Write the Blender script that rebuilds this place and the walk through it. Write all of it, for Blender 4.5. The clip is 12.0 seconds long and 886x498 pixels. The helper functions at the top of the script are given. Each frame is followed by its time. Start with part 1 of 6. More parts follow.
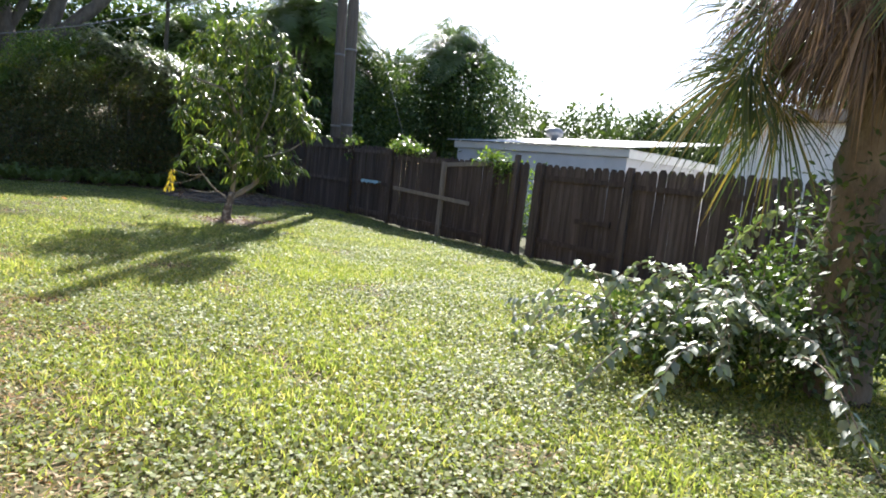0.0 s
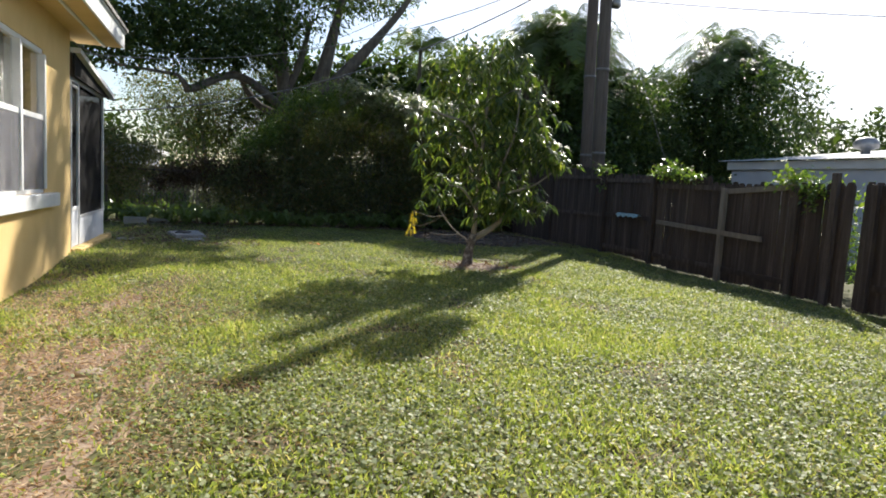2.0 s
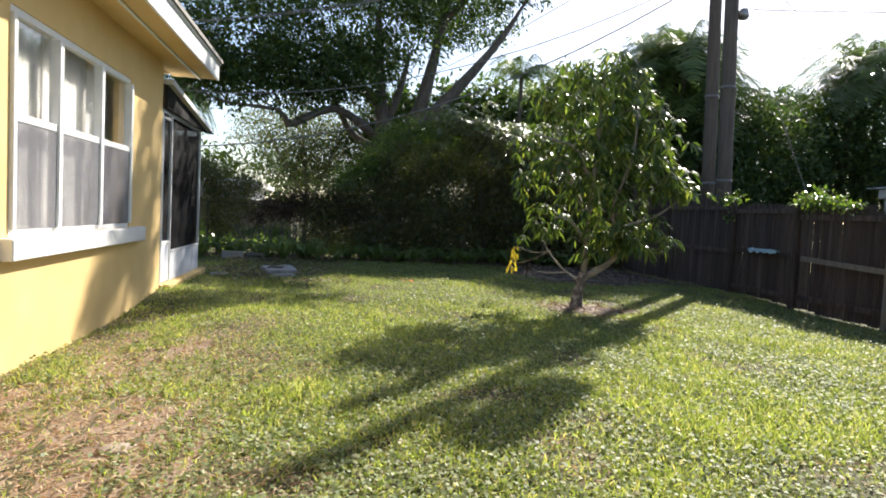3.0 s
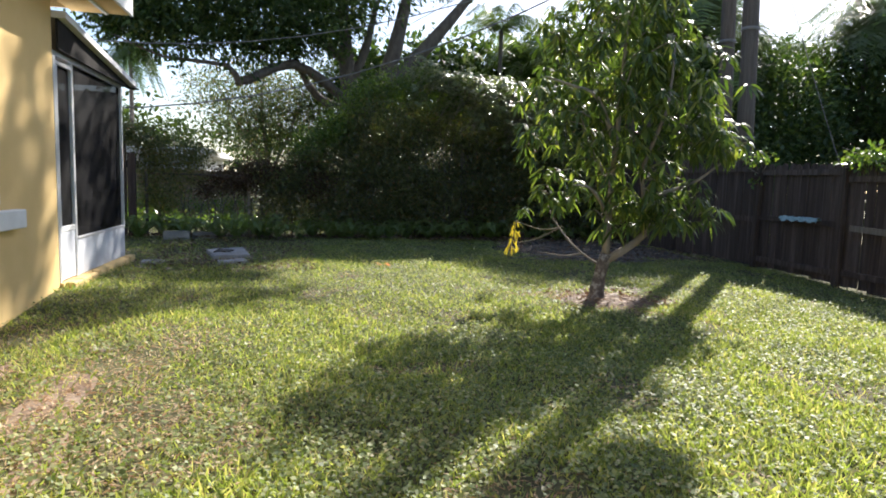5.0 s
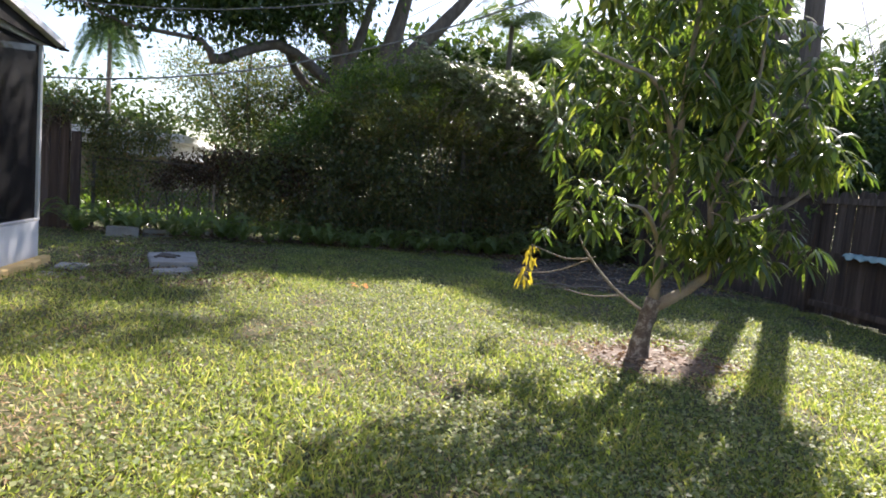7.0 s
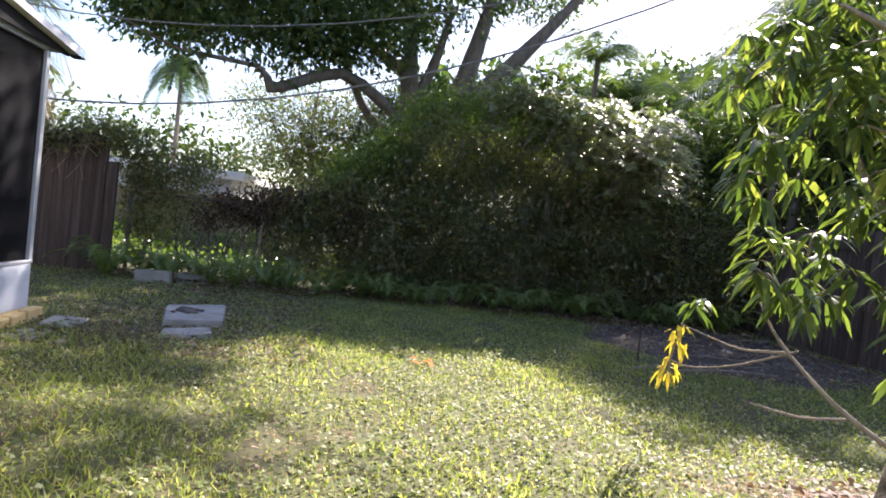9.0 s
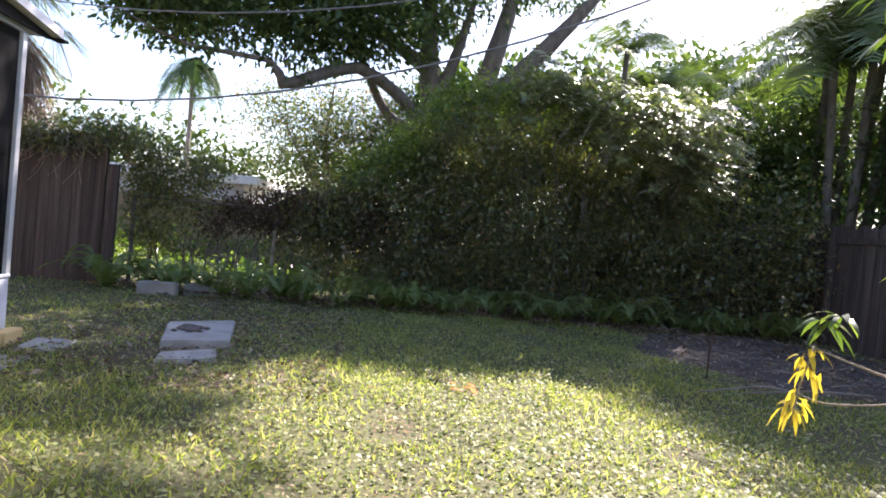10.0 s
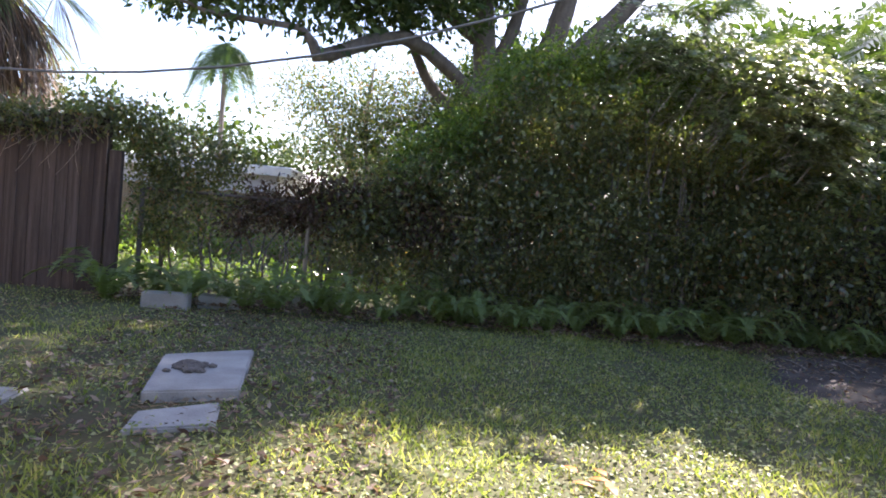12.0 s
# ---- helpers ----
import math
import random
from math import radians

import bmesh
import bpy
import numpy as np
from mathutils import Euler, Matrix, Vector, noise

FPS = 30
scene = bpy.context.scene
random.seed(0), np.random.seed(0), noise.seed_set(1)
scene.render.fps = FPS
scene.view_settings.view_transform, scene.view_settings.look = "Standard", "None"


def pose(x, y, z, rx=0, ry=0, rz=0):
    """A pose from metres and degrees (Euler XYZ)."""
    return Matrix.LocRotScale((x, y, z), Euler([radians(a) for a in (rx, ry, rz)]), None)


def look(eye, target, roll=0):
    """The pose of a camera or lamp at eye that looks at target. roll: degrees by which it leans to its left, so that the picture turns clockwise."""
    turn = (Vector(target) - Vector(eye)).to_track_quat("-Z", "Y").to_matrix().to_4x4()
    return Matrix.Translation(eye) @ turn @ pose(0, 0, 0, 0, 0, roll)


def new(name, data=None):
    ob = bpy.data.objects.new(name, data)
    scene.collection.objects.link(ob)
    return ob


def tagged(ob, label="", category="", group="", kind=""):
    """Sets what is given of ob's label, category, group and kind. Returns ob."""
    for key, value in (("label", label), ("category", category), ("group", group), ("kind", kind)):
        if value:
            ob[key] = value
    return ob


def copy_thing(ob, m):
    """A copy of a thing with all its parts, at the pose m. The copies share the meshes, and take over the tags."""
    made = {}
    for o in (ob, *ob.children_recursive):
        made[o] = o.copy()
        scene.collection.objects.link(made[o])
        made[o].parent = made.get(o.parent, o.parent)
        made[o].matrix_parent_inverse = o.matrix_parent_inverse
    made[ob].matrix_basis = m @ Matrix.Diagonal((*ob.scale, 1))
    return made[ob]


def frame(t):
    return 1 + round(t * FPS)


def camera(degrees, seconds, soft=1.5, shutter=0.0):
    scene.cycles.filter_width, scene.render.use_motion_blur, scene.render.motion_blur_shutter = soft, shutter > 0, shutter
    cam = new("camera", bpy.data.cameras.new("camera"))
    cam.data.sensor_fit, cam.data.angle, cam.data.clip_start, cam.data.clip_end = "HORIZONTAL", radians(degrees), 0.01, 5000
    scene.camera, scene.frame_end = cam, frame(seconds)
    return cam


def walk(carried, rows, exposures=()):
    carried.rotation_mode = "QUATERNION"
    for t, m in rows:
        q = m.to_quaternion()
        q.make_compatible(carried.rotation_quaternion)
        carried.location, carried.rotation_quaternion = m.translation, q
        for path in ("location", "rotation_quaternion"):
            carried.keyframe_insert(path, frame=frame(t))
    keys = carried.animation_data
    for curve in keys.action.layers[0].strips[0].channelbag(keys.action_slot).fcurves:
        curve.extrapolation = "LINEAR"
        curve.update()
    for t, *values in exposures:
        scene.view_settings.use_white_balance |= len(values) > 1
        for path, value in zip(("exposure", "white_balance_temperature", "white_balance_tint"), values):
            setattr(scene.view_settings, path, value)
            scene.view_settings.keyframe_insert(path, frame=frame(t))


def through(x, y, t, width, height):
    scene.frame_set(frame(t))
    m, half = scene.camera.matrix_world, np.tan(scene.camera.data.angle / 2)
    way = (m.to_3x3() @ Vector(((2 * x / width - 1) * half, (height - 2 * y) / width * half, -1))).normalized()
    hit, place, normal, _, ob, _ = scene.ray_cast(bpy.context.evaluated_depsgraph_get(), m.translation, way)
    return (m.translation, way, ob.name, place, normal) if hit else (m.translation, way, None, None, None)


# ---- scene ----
cam = camera(70.3, 12.0, soft=1.8)
ROWS = [
    (0, -0.026, 0.083, 1.275, 83.08, -6.07, -41.02),
    (0.5, 0.277, 0.345, 1.266, 80.78, -9.09, -34.3),
    (1, 0.476, 0.673, 1.258, 80.32, -8.1, -27.61),
    (1.5, 0.665, 1.104, 1.262, 85.21, -1.35, -20.18),
    (2, 0.77, 1.572, 1.281, 84.26, -3.13, -18.92),
    (2.5, 0.969, 2.039, 1.263, 85.02, -4.56, -15.65),
    (3, 1.017, 2.557, 1.262, 86.82, -2.81, -9.96),
    (5, 1.204, 4.427, 1.281, 83.97, -1.71, -12.56),
    (5.5, 1.262, 4.89, 1.274, 83.24, -3.39, -14.15),
    (6, 1.379, 5.303, 1.287, 83.52, -4.12, -15.76),
    (6.5, 1.518, 5.734, 1.305, 84.12, -4.88, -14.3),
    (8.5, 1.642, 7.626, 1.252, 85.94, -4.46, -10.14),
    (9, 1.73, 8.063, 1.274, 88.02, -6.52, -7.14),
    (9.5, 1.68, 8.517, 1.275, 88.01, -8.41, -6.44),
    (10, 1.633, 8.961, 1.233, 88.24, -5.6, -5.78),
    (10.5, 1.524, 9.397, 1.232, 88.09, -5.83, -4.38),
    (11, 1.399, 9.797, 1.252, 88.11, -8.07, -1.01),
    (11.5, 1.474, 10.292, 1.258, 88.23, -4.19, -0.74),
    (12, 1.419, 10.701, 1.24, 87.31, -5.25, -2.44),
]
walk(cam, [(t, pose(x, y, z, rx, ry, rz)) for t, x, y, z, rx, ry, rz in ROWS],
     exposures=[(0.0, 1.42, 6100, 14), (0.5, 0.9, 6300, 12), (1.0, 0.75, 6350, 12), (1.5, 0.75, 6350, 12), (2.5, 1.02, 6400, 13), (5.5, 1.3, 6300, 15),
                (9.5, 2.02, 6350, 25), (12.0, 2.22, 6250, 27)])

# ---- light: low morning sun from behind the yard, blue sky ----
SUN_AZ, SUN_EL = 41.3, 37.3
world = bpy.data.worlds.new("world")
scene.world = world
world.use_nodes = True
wn = world.node_tree.nodes
sky = wn.new("ShaderNodeTexSky")
sky.sky_type = 'NISHITA'
sky.sun_disc = False
sky.sun_elevation, sky.sun_rotation = radians(SUN_EL), radians(SUN_AZ)
sky.dust_density, sky.air_density, sky.ozone_density = 1.0, 1.0, 1.0
wn["Background"].inputs["Strength"].default_value = 0.096
world.node_tree.links.new(sky.outputs[0], wn["Background"].inputs["Color"])
sun_data = bpy.data.lights.new("sun", 'SUN')
sun_data.energy, sun_data.angle, sun_data.color = 5.0, radians(0.6), (1.0, 0.94, 0.82)
sun = new("sun", sun_data)
to_sun = Vector((math.sin(radians(SUN_AZ)) * math.cos(radians(SUN_EL)),
                 math.cos(radians(SUN_AZ)) * math.cos(radians(SUN_EL)), math.sin(radians(SUN_EL))))
sun.matrix_world = look(to_sun * 60, (0, 0, 0))


# ---- materials ----
def mat_new(name):
    m = bpy.data.materials.new(name)
    m.use_nodes = True
    return m, m.node_tree.nodes, m.node_tree.links, m.node_tree.nodes["Principled BSDF"]


def ramp(nodes, stops):
    r = nodes.new("ShaderNodeValToRGB")
    e = r.color_ramp.elements
    while len(e) < len(stops):
        e.new(0.5)
    for i, (p, c) in enumerate(stops):
        e[i].position, e[i].color = p, (*c, 1)
    return r


def coords(nodes, links, scale=(1, 1, 1), shift=False):
    tc = nodes.new("ShaderNodeTexCoord")
    mp = nodes.new("ShaderNodeMapping")
    mp.inputs["Scale"].default_value = scale
    links.new(tc.outputs["Object"], mp.inputs["Vector"])
    if shift:
        oi = nodes.new("ShaderNodeObjectInfo")
        mul = nodes.new("ShaderNodeMath")
        mul.operation = 'MULTIPLY'
        mul.inputs[1].default_value = 37.0
        links.new(oi.outputs["Random"], mul.inputs[0])
        cmb = nodes.new("ShaderNodeCombineXYZ")
        for k in range(3):
            links.new(mul.outputs[0], cmb.inputs[k])
        links.new(cmb.outputs[0], mp.inputs["Location"])
    return mp


def surface(name, stops, scale=6.0, stretch=(1, 1, 1), rough=0.8, bump=0.3, fine=60.0, metal=0.0, shift=False, spec=0.4, vary=0.0, detail=6):
    """Two scales of noise in colour, finer noise in relief."""
    m, n, l, b = mat_new(name)
    mp = coords(n, l, stretch, shift)
    big, small = n.new("ShaderNodeTexNoise"), n.new("ShaderNodeTexNoise")
    big.inputs["Scale"].default_value, small.inputs["Scale"].default_value = scale, fine
    big.inputs["Detail"].default_value = detail
    for q in (big, small):
        l.new(mp.outputs[0], q.inputs["Vector"])
    mx = n.new("ShaderNodeMix")
    mx.inputs[0].default_value = 0.3
    l.new(big.outputs["Fac"], mx.inputs[2])
    l.new(small.outputs["Fac"], mx.inputs[3])
    r = ramp(n, stops)
    fac = mx.outputs[0]
    if vary:
        oi = n.new("ShaderNodeObjectInfo")
        ad = n.new("ShaderNodeMath")
        ad.operation = 'MULTIPLY_ADD'
        ad.inputs[1].default_value = vary
        l.new(oi.outputs["Random"], ad.inputs[0])
        sb = n.new("ShaderNodeMath")
        sb.operation = 'SUBTRACT'
        sb.inputs[1].default_value = vary / 2
        l.new(fac, ad.inputs[2])
        l.new(ad.outputs[0], sb.inputs[0])
        fac = sb.outputs[0]
    l.new(fac, r.inputs[0])
    l.new(r.outputs[0], b.inputs["Base Color"])
    b.inputs["Roughness"].default_value, b.inputs["Metallic"].default_value = rough, metal
    b.inputs["Specular IOR Level"].default_value = spec
    if bump:
        bp = n.new("ShaderNodeBump")
        bp.inputs["Strength"].default_value, bp.inputs["Distance"].default_value = bump, 0.02
        l.new(mx.outputs[0], bp.inputs["Height"])
        l.new(bp.outputs[0], b.inputs["Normal"])
    return m


def leaf_mat(name, stops, rough=0.4, through=0.4, spec=0.5, glow=(1.25, 1.35, 0.5), coat=0.0, coat_rough=0.3):
    """A thin leaf: glossy skin, and light that comes through it; each leaf has its own tint."""
    m, n, l, b = mat_new(name)
    g = n.new("ShaderNodeNewGeometry")
    r = ramp(n, stops)
    l.new(g.outputs["Random Per Island"], r.inputs[0])
    l.new(r.outputs[0], b.inputs["Base Color"])
    b.inputs["Roughness"].default_value, b.inputs["Specular IOR Level"].default_value = rough, spec
    b.inputs["Coat Weight"].default_value, b.inputs["Coat Roughness"].default_value = coat, coat_rough
    tr = n.new("ShaderNodeBsdfTranslucent")
    tint = n.new("ShaderNodeMix")
    tint.data_type, tint.blend_type = 'RGBA', 'MULTIPLY'
    tint.inputs[0].default_value = 1.0
    tint.inputs[7].default_value = (*[v * 1.3 for v in glow], 1)
    l.new(r.outputs[0], tint.inputs[6])
    l.new(tint.outputs[2], tr.inputs["Color"])
    mx = n.new("ShaderNodeMixShader")
    mx.inputs[0].default_value = through
    l.new(b.outputs[0], mx.inputs[1])
    l.new(tr.outputs[0], mx.inputs[2])
    l.new(mx.outputs[0], n["Material Output"].inputs["Surface"])
    return m


M_GROUND = surface("soil_and_thatch", [(0.25, (0.075, 0.058, 0.034)), (0.5, (0.085, 0.085, 0.036)), (0.75, (0.12, 0.13, 0.05))], 1.4, rough=0.95, bump=0.8, fine=45)
M_GRASS = leaf_mat("grass_blade", [(0.0, (0.13, 0.185, 0.042)), (0.45, (0.26, 0.31, 0.078)), (0.8, (0.39, 0.41, 0.13)), (1.0, (0.52, 0.45, 0.23))], 0.5, 0.5, 0.45, glow=(1.2, 1.24, 0.72))
M_CLOVER = leaf_mat("ground_cover_leaf", [(0.0, (0.11, 0.15, 0.055)), (0.5, (0.21, 0.25, 0.10)), (0.85, (0.32, 0.34, 0.16)), (1.0, (0.45, 0.40, 0.25))], 0.55, 0.36, 0.36, glow=(1.2, 1.28, 0.6))
M_DRY = leaf_mat("dry_grass", [(0.0, (0.25, 0.145, 0.08)), (0.5, (0.41, 0.285, 0.165)), (1.0, (0.52, 0.42, 0.27))], 0.7, 0.25, glow=(1.2, 1.0, 0.7))
M_LITTER = leaf_mat("dead_leaf", [(0.0, (0.09, 0.055, 0.035)), (0.6, (0.18, 0.12, 0.08)), (1.0, (0.38, 0.31, 0.24))], 0.7, 0.2, glow=(1.2, 1.0, 0.7))
M_STUCCO = surface("yellow_stucco", [(0.3, (0.66, 0.46, 0.19)), (0.7, (0.76, 0.55, 0.25))], 2.2, rough=0.9, bump=0.35, fine=140)
M_WHITE = surface("white_paint", [(0.3, (0.68, 0.68, 0.66)), (0.7, (0.82, 0.82, 0.80))], 5, rough=0.5, bump=0.08, fine=90)
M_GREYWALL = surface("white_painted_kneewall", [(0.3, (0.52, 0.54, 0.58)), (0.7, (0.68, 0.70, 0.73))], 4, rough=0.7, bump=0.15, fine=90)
M_ALU = surface("aluminium_frame", [(0.3, (0.62, 0.63, 0.64)), (0.7, (0.78, 0.78, 0.78))], 8, rough=0.35, bump=0.05, metal=0.4)
M_DARK = surface("dark_metal_and_gap_shade", [(0.3, (0.018, 0.017, 0.016)), (0.7, (0.035, 0.032, 0.03))], 6, rough=0.85, bump=0.05, spec=0.12)
M_SHINGLE = surface("grey_shingle", [(0.3, (0.22, 0.20, 0.18)), (0.7, (0.36, 0.34, 0.31))], 9, rough=0.9, bump=0.5, fine=120)
M_FENCE = surface("weathered_fence_board", [(0.25, (0.028, 0.021, 0.018)), (0.5, (0.062, 0.046, 0.039)), (0.78, (0.15, 0.122, 0.106))], 2.2, (9, 9, 0.7), 0.85, 0.5, 26, shift=True, vary=0.16)
M_FENCEPALE = surface("bare_grey_board", [(0.25, (0.12, 0.10, 0.085)), (0.75, (0.27, 0.24, 0.20))], 3.0, (9, 9, 0.8), 0.85, 0.5, 26, shift=True)
M_TANFENCE = surface("tan_fence_board", [(0.25, (0.22, 0.16, 0.10)), (0.75, (0.38, 0.29, 0.19))], 3.0, (9, 9, 0.8), 0.85, 0.3, 26, shift=True)
M_POLE = surface("weathered_utility_pole", [(0.25, (0.055, 0.045, 0.038)), (0.75, (0.155, 0.13, 0.112))], 4.0, (10, 10, 0.5), 0.85, 0.5, 30)
M_BARK = surface("grey_bark", [(0.25, (0.06, 0.05, 0.042)), (0.75, (0.19, 0.165, 0.14))], 5, (2, 2, 0.7), 0.9, 0.9, 40)
M_BARKPALE = surface("pale_branch_bark", [(0.25, (0.16, 0.13, 0.10)), (0.75, (0.34, 0.30, 0.25))], 7, (2, 2, 1), 0.85, 0.6, 60)
M_MANGOBARK = surface("blotched_trunk_bark", [(0.35, (0.07, 0.055, 0.045)), (0.52, (0.15, 0.12, 0.10)), (0.66, (0.40, 0.37, 0.33))], 16, rough=0.9, bump=0.7, fine=70)
M_WORN = surface("worn_pinkish_soil", [(0.25, (0.13, 0.095, 0.06)), (0.5, (0.23, 0.165, 0.115)), (0.75, (0.40, 0.33, 0.26))], 3.0, rough=0.95, bump=0.9, fine=60)
M_STONE = surface("dusty_stone", [(0.3, (0.2, 0.16, 0.12)), (0.7, (0.36, 0.31, 0.26))], 9, rough=0.95, bump=0.6, fine=70)
M_CONCRETE = surface("worn_concrete", [(0.25, (0.24, 0.23, 0.21)), (0.7, (0.42, 0.41, 0.38))], 5, rough=0.9, bump=0.5, fine=80)
M_DIRT = surface("grey_sandy_dirt", [(0.25, (0.04, 0.031, 0.024)), (0.55, (0.09, 0.073, 0.058)), (0.8, (0.22, 0.19, 0.16))], 3.5, rough=0.95, bump=0.9, fine=50)
M_MULCH = surface("brown_mulch", [(0.25, (0.09, 0.06, 0.042)), (0.75, (0.27, 0.205, 0.16))], 18, rough=0.95, bump=0.9, fine=90)
M_RUST = surface("rusty_rod", [(0.3, (0.06, 0.035, 0.025)), (0.7, (0.13, 0.07, 0.045))], 30, rough=0.7, bump=0.2, metal=0.5)
M_WIRE = surface("weathered_cable", [(0.3, (0.10, 0.10, 0.10)), (0.7, (0.20, 0.20, 0.20))], 10, rough=0.6, bump=0.0)
M_LINK = surface("galvanised_wire", [(0.3, (0.25, 0.25, 0.25)), (0.7, (0.4, 0.4, 0.4))], 10, rough=0.5, bump=0.0, metal=0.6)
M_TEAL = surface("faded_teal_cloth", [(0.3, (0.16, 0.30, 0.32)), (0.7, (0.40, 0.52, 0.54))], 14, rough=0.8, bump=0.3)
M_WHITEROOF = surface("white_roof_coating", [(0.3, (0.58, 0.58, 0.58)), (0.7, (0.76, 0.76, 0.76))], 2, rough=0.7, bump=0.1)
M_SHED = surface("pale_shed_wall", [(0.3, (0.46, 0.47, 0.50)), (0.7, (0.62, 0.63, 0.66))], 2, rough=0.8, bump=0.15)
M_CURTAIN = surface("grey_window_screen_and_curtain", [(0.3, (0.42, 0.40, 0.38)), (0.7, (0.56, 0.54, 0.52))], 3, (6, 6, 0.3), 0.9, 0.2)
# wall colour kept dark to carry the dimness indoors
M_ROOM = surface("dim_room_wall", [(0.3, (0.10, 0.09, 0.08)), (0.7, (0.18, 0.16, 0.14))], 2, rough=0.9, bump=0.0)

M_MANGO = leaf_mat("long_glossy_leaf", [(0.0, (0.042, 0.075, 0.022)), (0.5, (0.08, 0.12, 0.035)), (0.85, (0.15, 0.195, 0.055)), (1.0, (0.28, 0.29, 0.09))], 0.36, 0.4, 0.5)
M_YELLOW = leaf_mat("yellowed_leaf", [(0.0, (0.42, 0.30, 0.02)), (0.6, (0.52, 0.40, 0.03)), (1.0, (0.58, 0.47, 0.07))], 0.4, 0.4, 0.5, glow=(1.0, 1.0, 0.5))
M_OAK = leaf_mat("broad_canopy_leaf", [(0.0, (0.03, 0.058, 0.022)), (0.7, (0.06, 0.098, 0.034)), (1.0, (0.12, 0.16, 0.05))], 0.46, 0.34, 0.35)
M_HEDGE = leaf_mat("hedge_leaf", [(0.0, (0.062, 0.078, 0.038)), (0.55, (0.115, 0.138, 0.056)), (0.85, (0.19, 0.205, 0.075)), (1.0, (0.24, 0.125, 0.075))], 0.34, 0.4, 0.8)
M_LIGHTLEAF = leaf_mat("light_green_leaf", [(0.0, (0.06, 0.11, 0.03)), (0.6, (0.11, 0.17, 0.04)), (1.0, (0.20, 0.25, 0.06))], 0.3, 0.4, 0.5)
M_BROWNLEAF = leaf_mat("brown_vine_leaf", [(0.0, (0.05, 0.03, 0.022)), (0.6, (0.09, 0.05, 0.035)), (1.0, (0.08, 0.08, 0.035))], 0.55, 0.2, 0.4)
# glossy, and base colour lightened to add the leaves' white sheen
M_SHEENLEAF = leaf_mat("glossy_sheen_paled_shrub_leaf", [(0.0, (0.10, 0.14, 0.10)), (0.6, (0.17, 0.22, 0.15)), (1.0, (0.27, 0.32, 0.18))], 0.55, 0.22, 1.0, coat=1.0, coat_rough=0.56)
M_GLINT = leaf_mat("sun_glinting_leaf", [(0.0, (0.08, 0.11, 0.05)), (0.6, (0.15, 0.19, 0.08)), (1.0, (0.27, 0.29, 0.12))], 0.36, 0.36, 1.0, coat=1.0, coat_rough=0.36)
M_PALM = leaf_mat("palm_frond", [(0.0, (0.05, 0.09, 0.03)), (0.6, (0.10, 0.15, 0.045)), (1.0, (0.30, 0.26, 0.06))], 0.35, 0.3, 0.5)
# palm_frond again, darkened for backlit shade, with some dead brown
M_SHADEPALM = leaf_mat("shaded_browning_palm_frond", [(0.0, (0.035, 0.055, 0.022)), (0.6, (0.07, 0.095, 0.035)), (0.8, (0.13, 0.13, 0.05)), (1.0, (0.26, 0.17, 0.06))], 0.4, 0.3, 0.5)
M_DEADPALM = leaf_mat("dead_palm_frond", [(0.0, (0.06, 0.045, 0.033)), (0.6, (0.15, 0.112, 0.085)), (1.0, (0.32, 0.25, 0.19))], 0.6, 0.25, 0.4, glow=(1.2, 1.0, 0.7))
M_FERN = leaf_mat("fern_leaf", [(0.0, (0.10, 0.145, 0.055)), (0.6, (0.16, 0.22, 0.08)), (1.0, (0.25, 0.31, 0.12))], 0.4, 0.4, 0.5)
M_FAR = leaf_mat("far_foliage", [(0.0, (0.03, 0.05, 0.02)), (1.0, (0.09, 0.13, 0.04))], 0.6, 0.25, 0.3)
M_ORANGE = leaf_mat("fallen_orange_leaf", [(0.0, (0.55, 0.12, 0.02)), (1.0, (0.70, 0.22, 0.04))], 0.5, 0.3, glow=(1.1, 0.9, 0.5))


def glass_mat():
    m, n, l, b = mat_new("window_glass")
    b.inputs["Base Color"].default_value = (0.9, 0.93, 0.92, 1)
    b.inputs["Roughness"].default_value = 0.03
    b.inputs["Transmission Weight"].default_value = 1.0
    b.inputs["IOR"].default_value = 1.45
    return m


def screen_mat(name, tone, lo, hi):
    """Insect mesh: threads with fine holes."""
    m, n, l, b = mat_new(name)
    b.inputs["Base Color"].default_value = (tone, tone, tone * 1.1, 1)
    b.inputs["Roughness"].default_value = 0.85
    b.inputs["Specular IOR Level"].default_value = 0.15
    tp = n.new("ShaderNodeBsdfTransparent")
    ns = n.new("ShaderNodeTexNoise")
    ns.inputs["Scale"].default_value = 2.5
    mr = n.new("ShaderNodeMapRange")
    mr.inputs[3].default_value, mr.inputs[4].default_value = lo, hi
    l.new(ns.outputs["Fac"], mr.inputs[0])
    mx = n.new("ShaderNodeMixShader")
    l.new(mr.outputs[0], mx.inputs[0])
    l.new(b.outputs[0], mx.inputs[1])
    l.new(tp.outputs[0], mx.inputs[2])
    l.new(mx.outputs[0], n["Material Output"].inputs["Surface"])
    return m


M_GLASS, M_SCREEN, M_GREYSCREEN = glass_mat(), screen_mat("insect_screen", 0.009, 0.2, 0.36), screen_mat("grey_window_screen", 0.16, 0.45, 0.6)


# ---- builders ----
def empty(name, at=(0, 0, 0), **tags):
    ob = new(name)
    ob.location = at
    bpy.context.view_layer.update()
    return tagged(ob, **tags)


def attach(ob, parent):
    """Parts are drawn in world metres, so the parent's own place is taken off again."""
    if parent is not None:
        ob.parent = parent
        ob.matrix_parent_inverse = Matrix.Translation(-Vector(parent.location))
    return ob


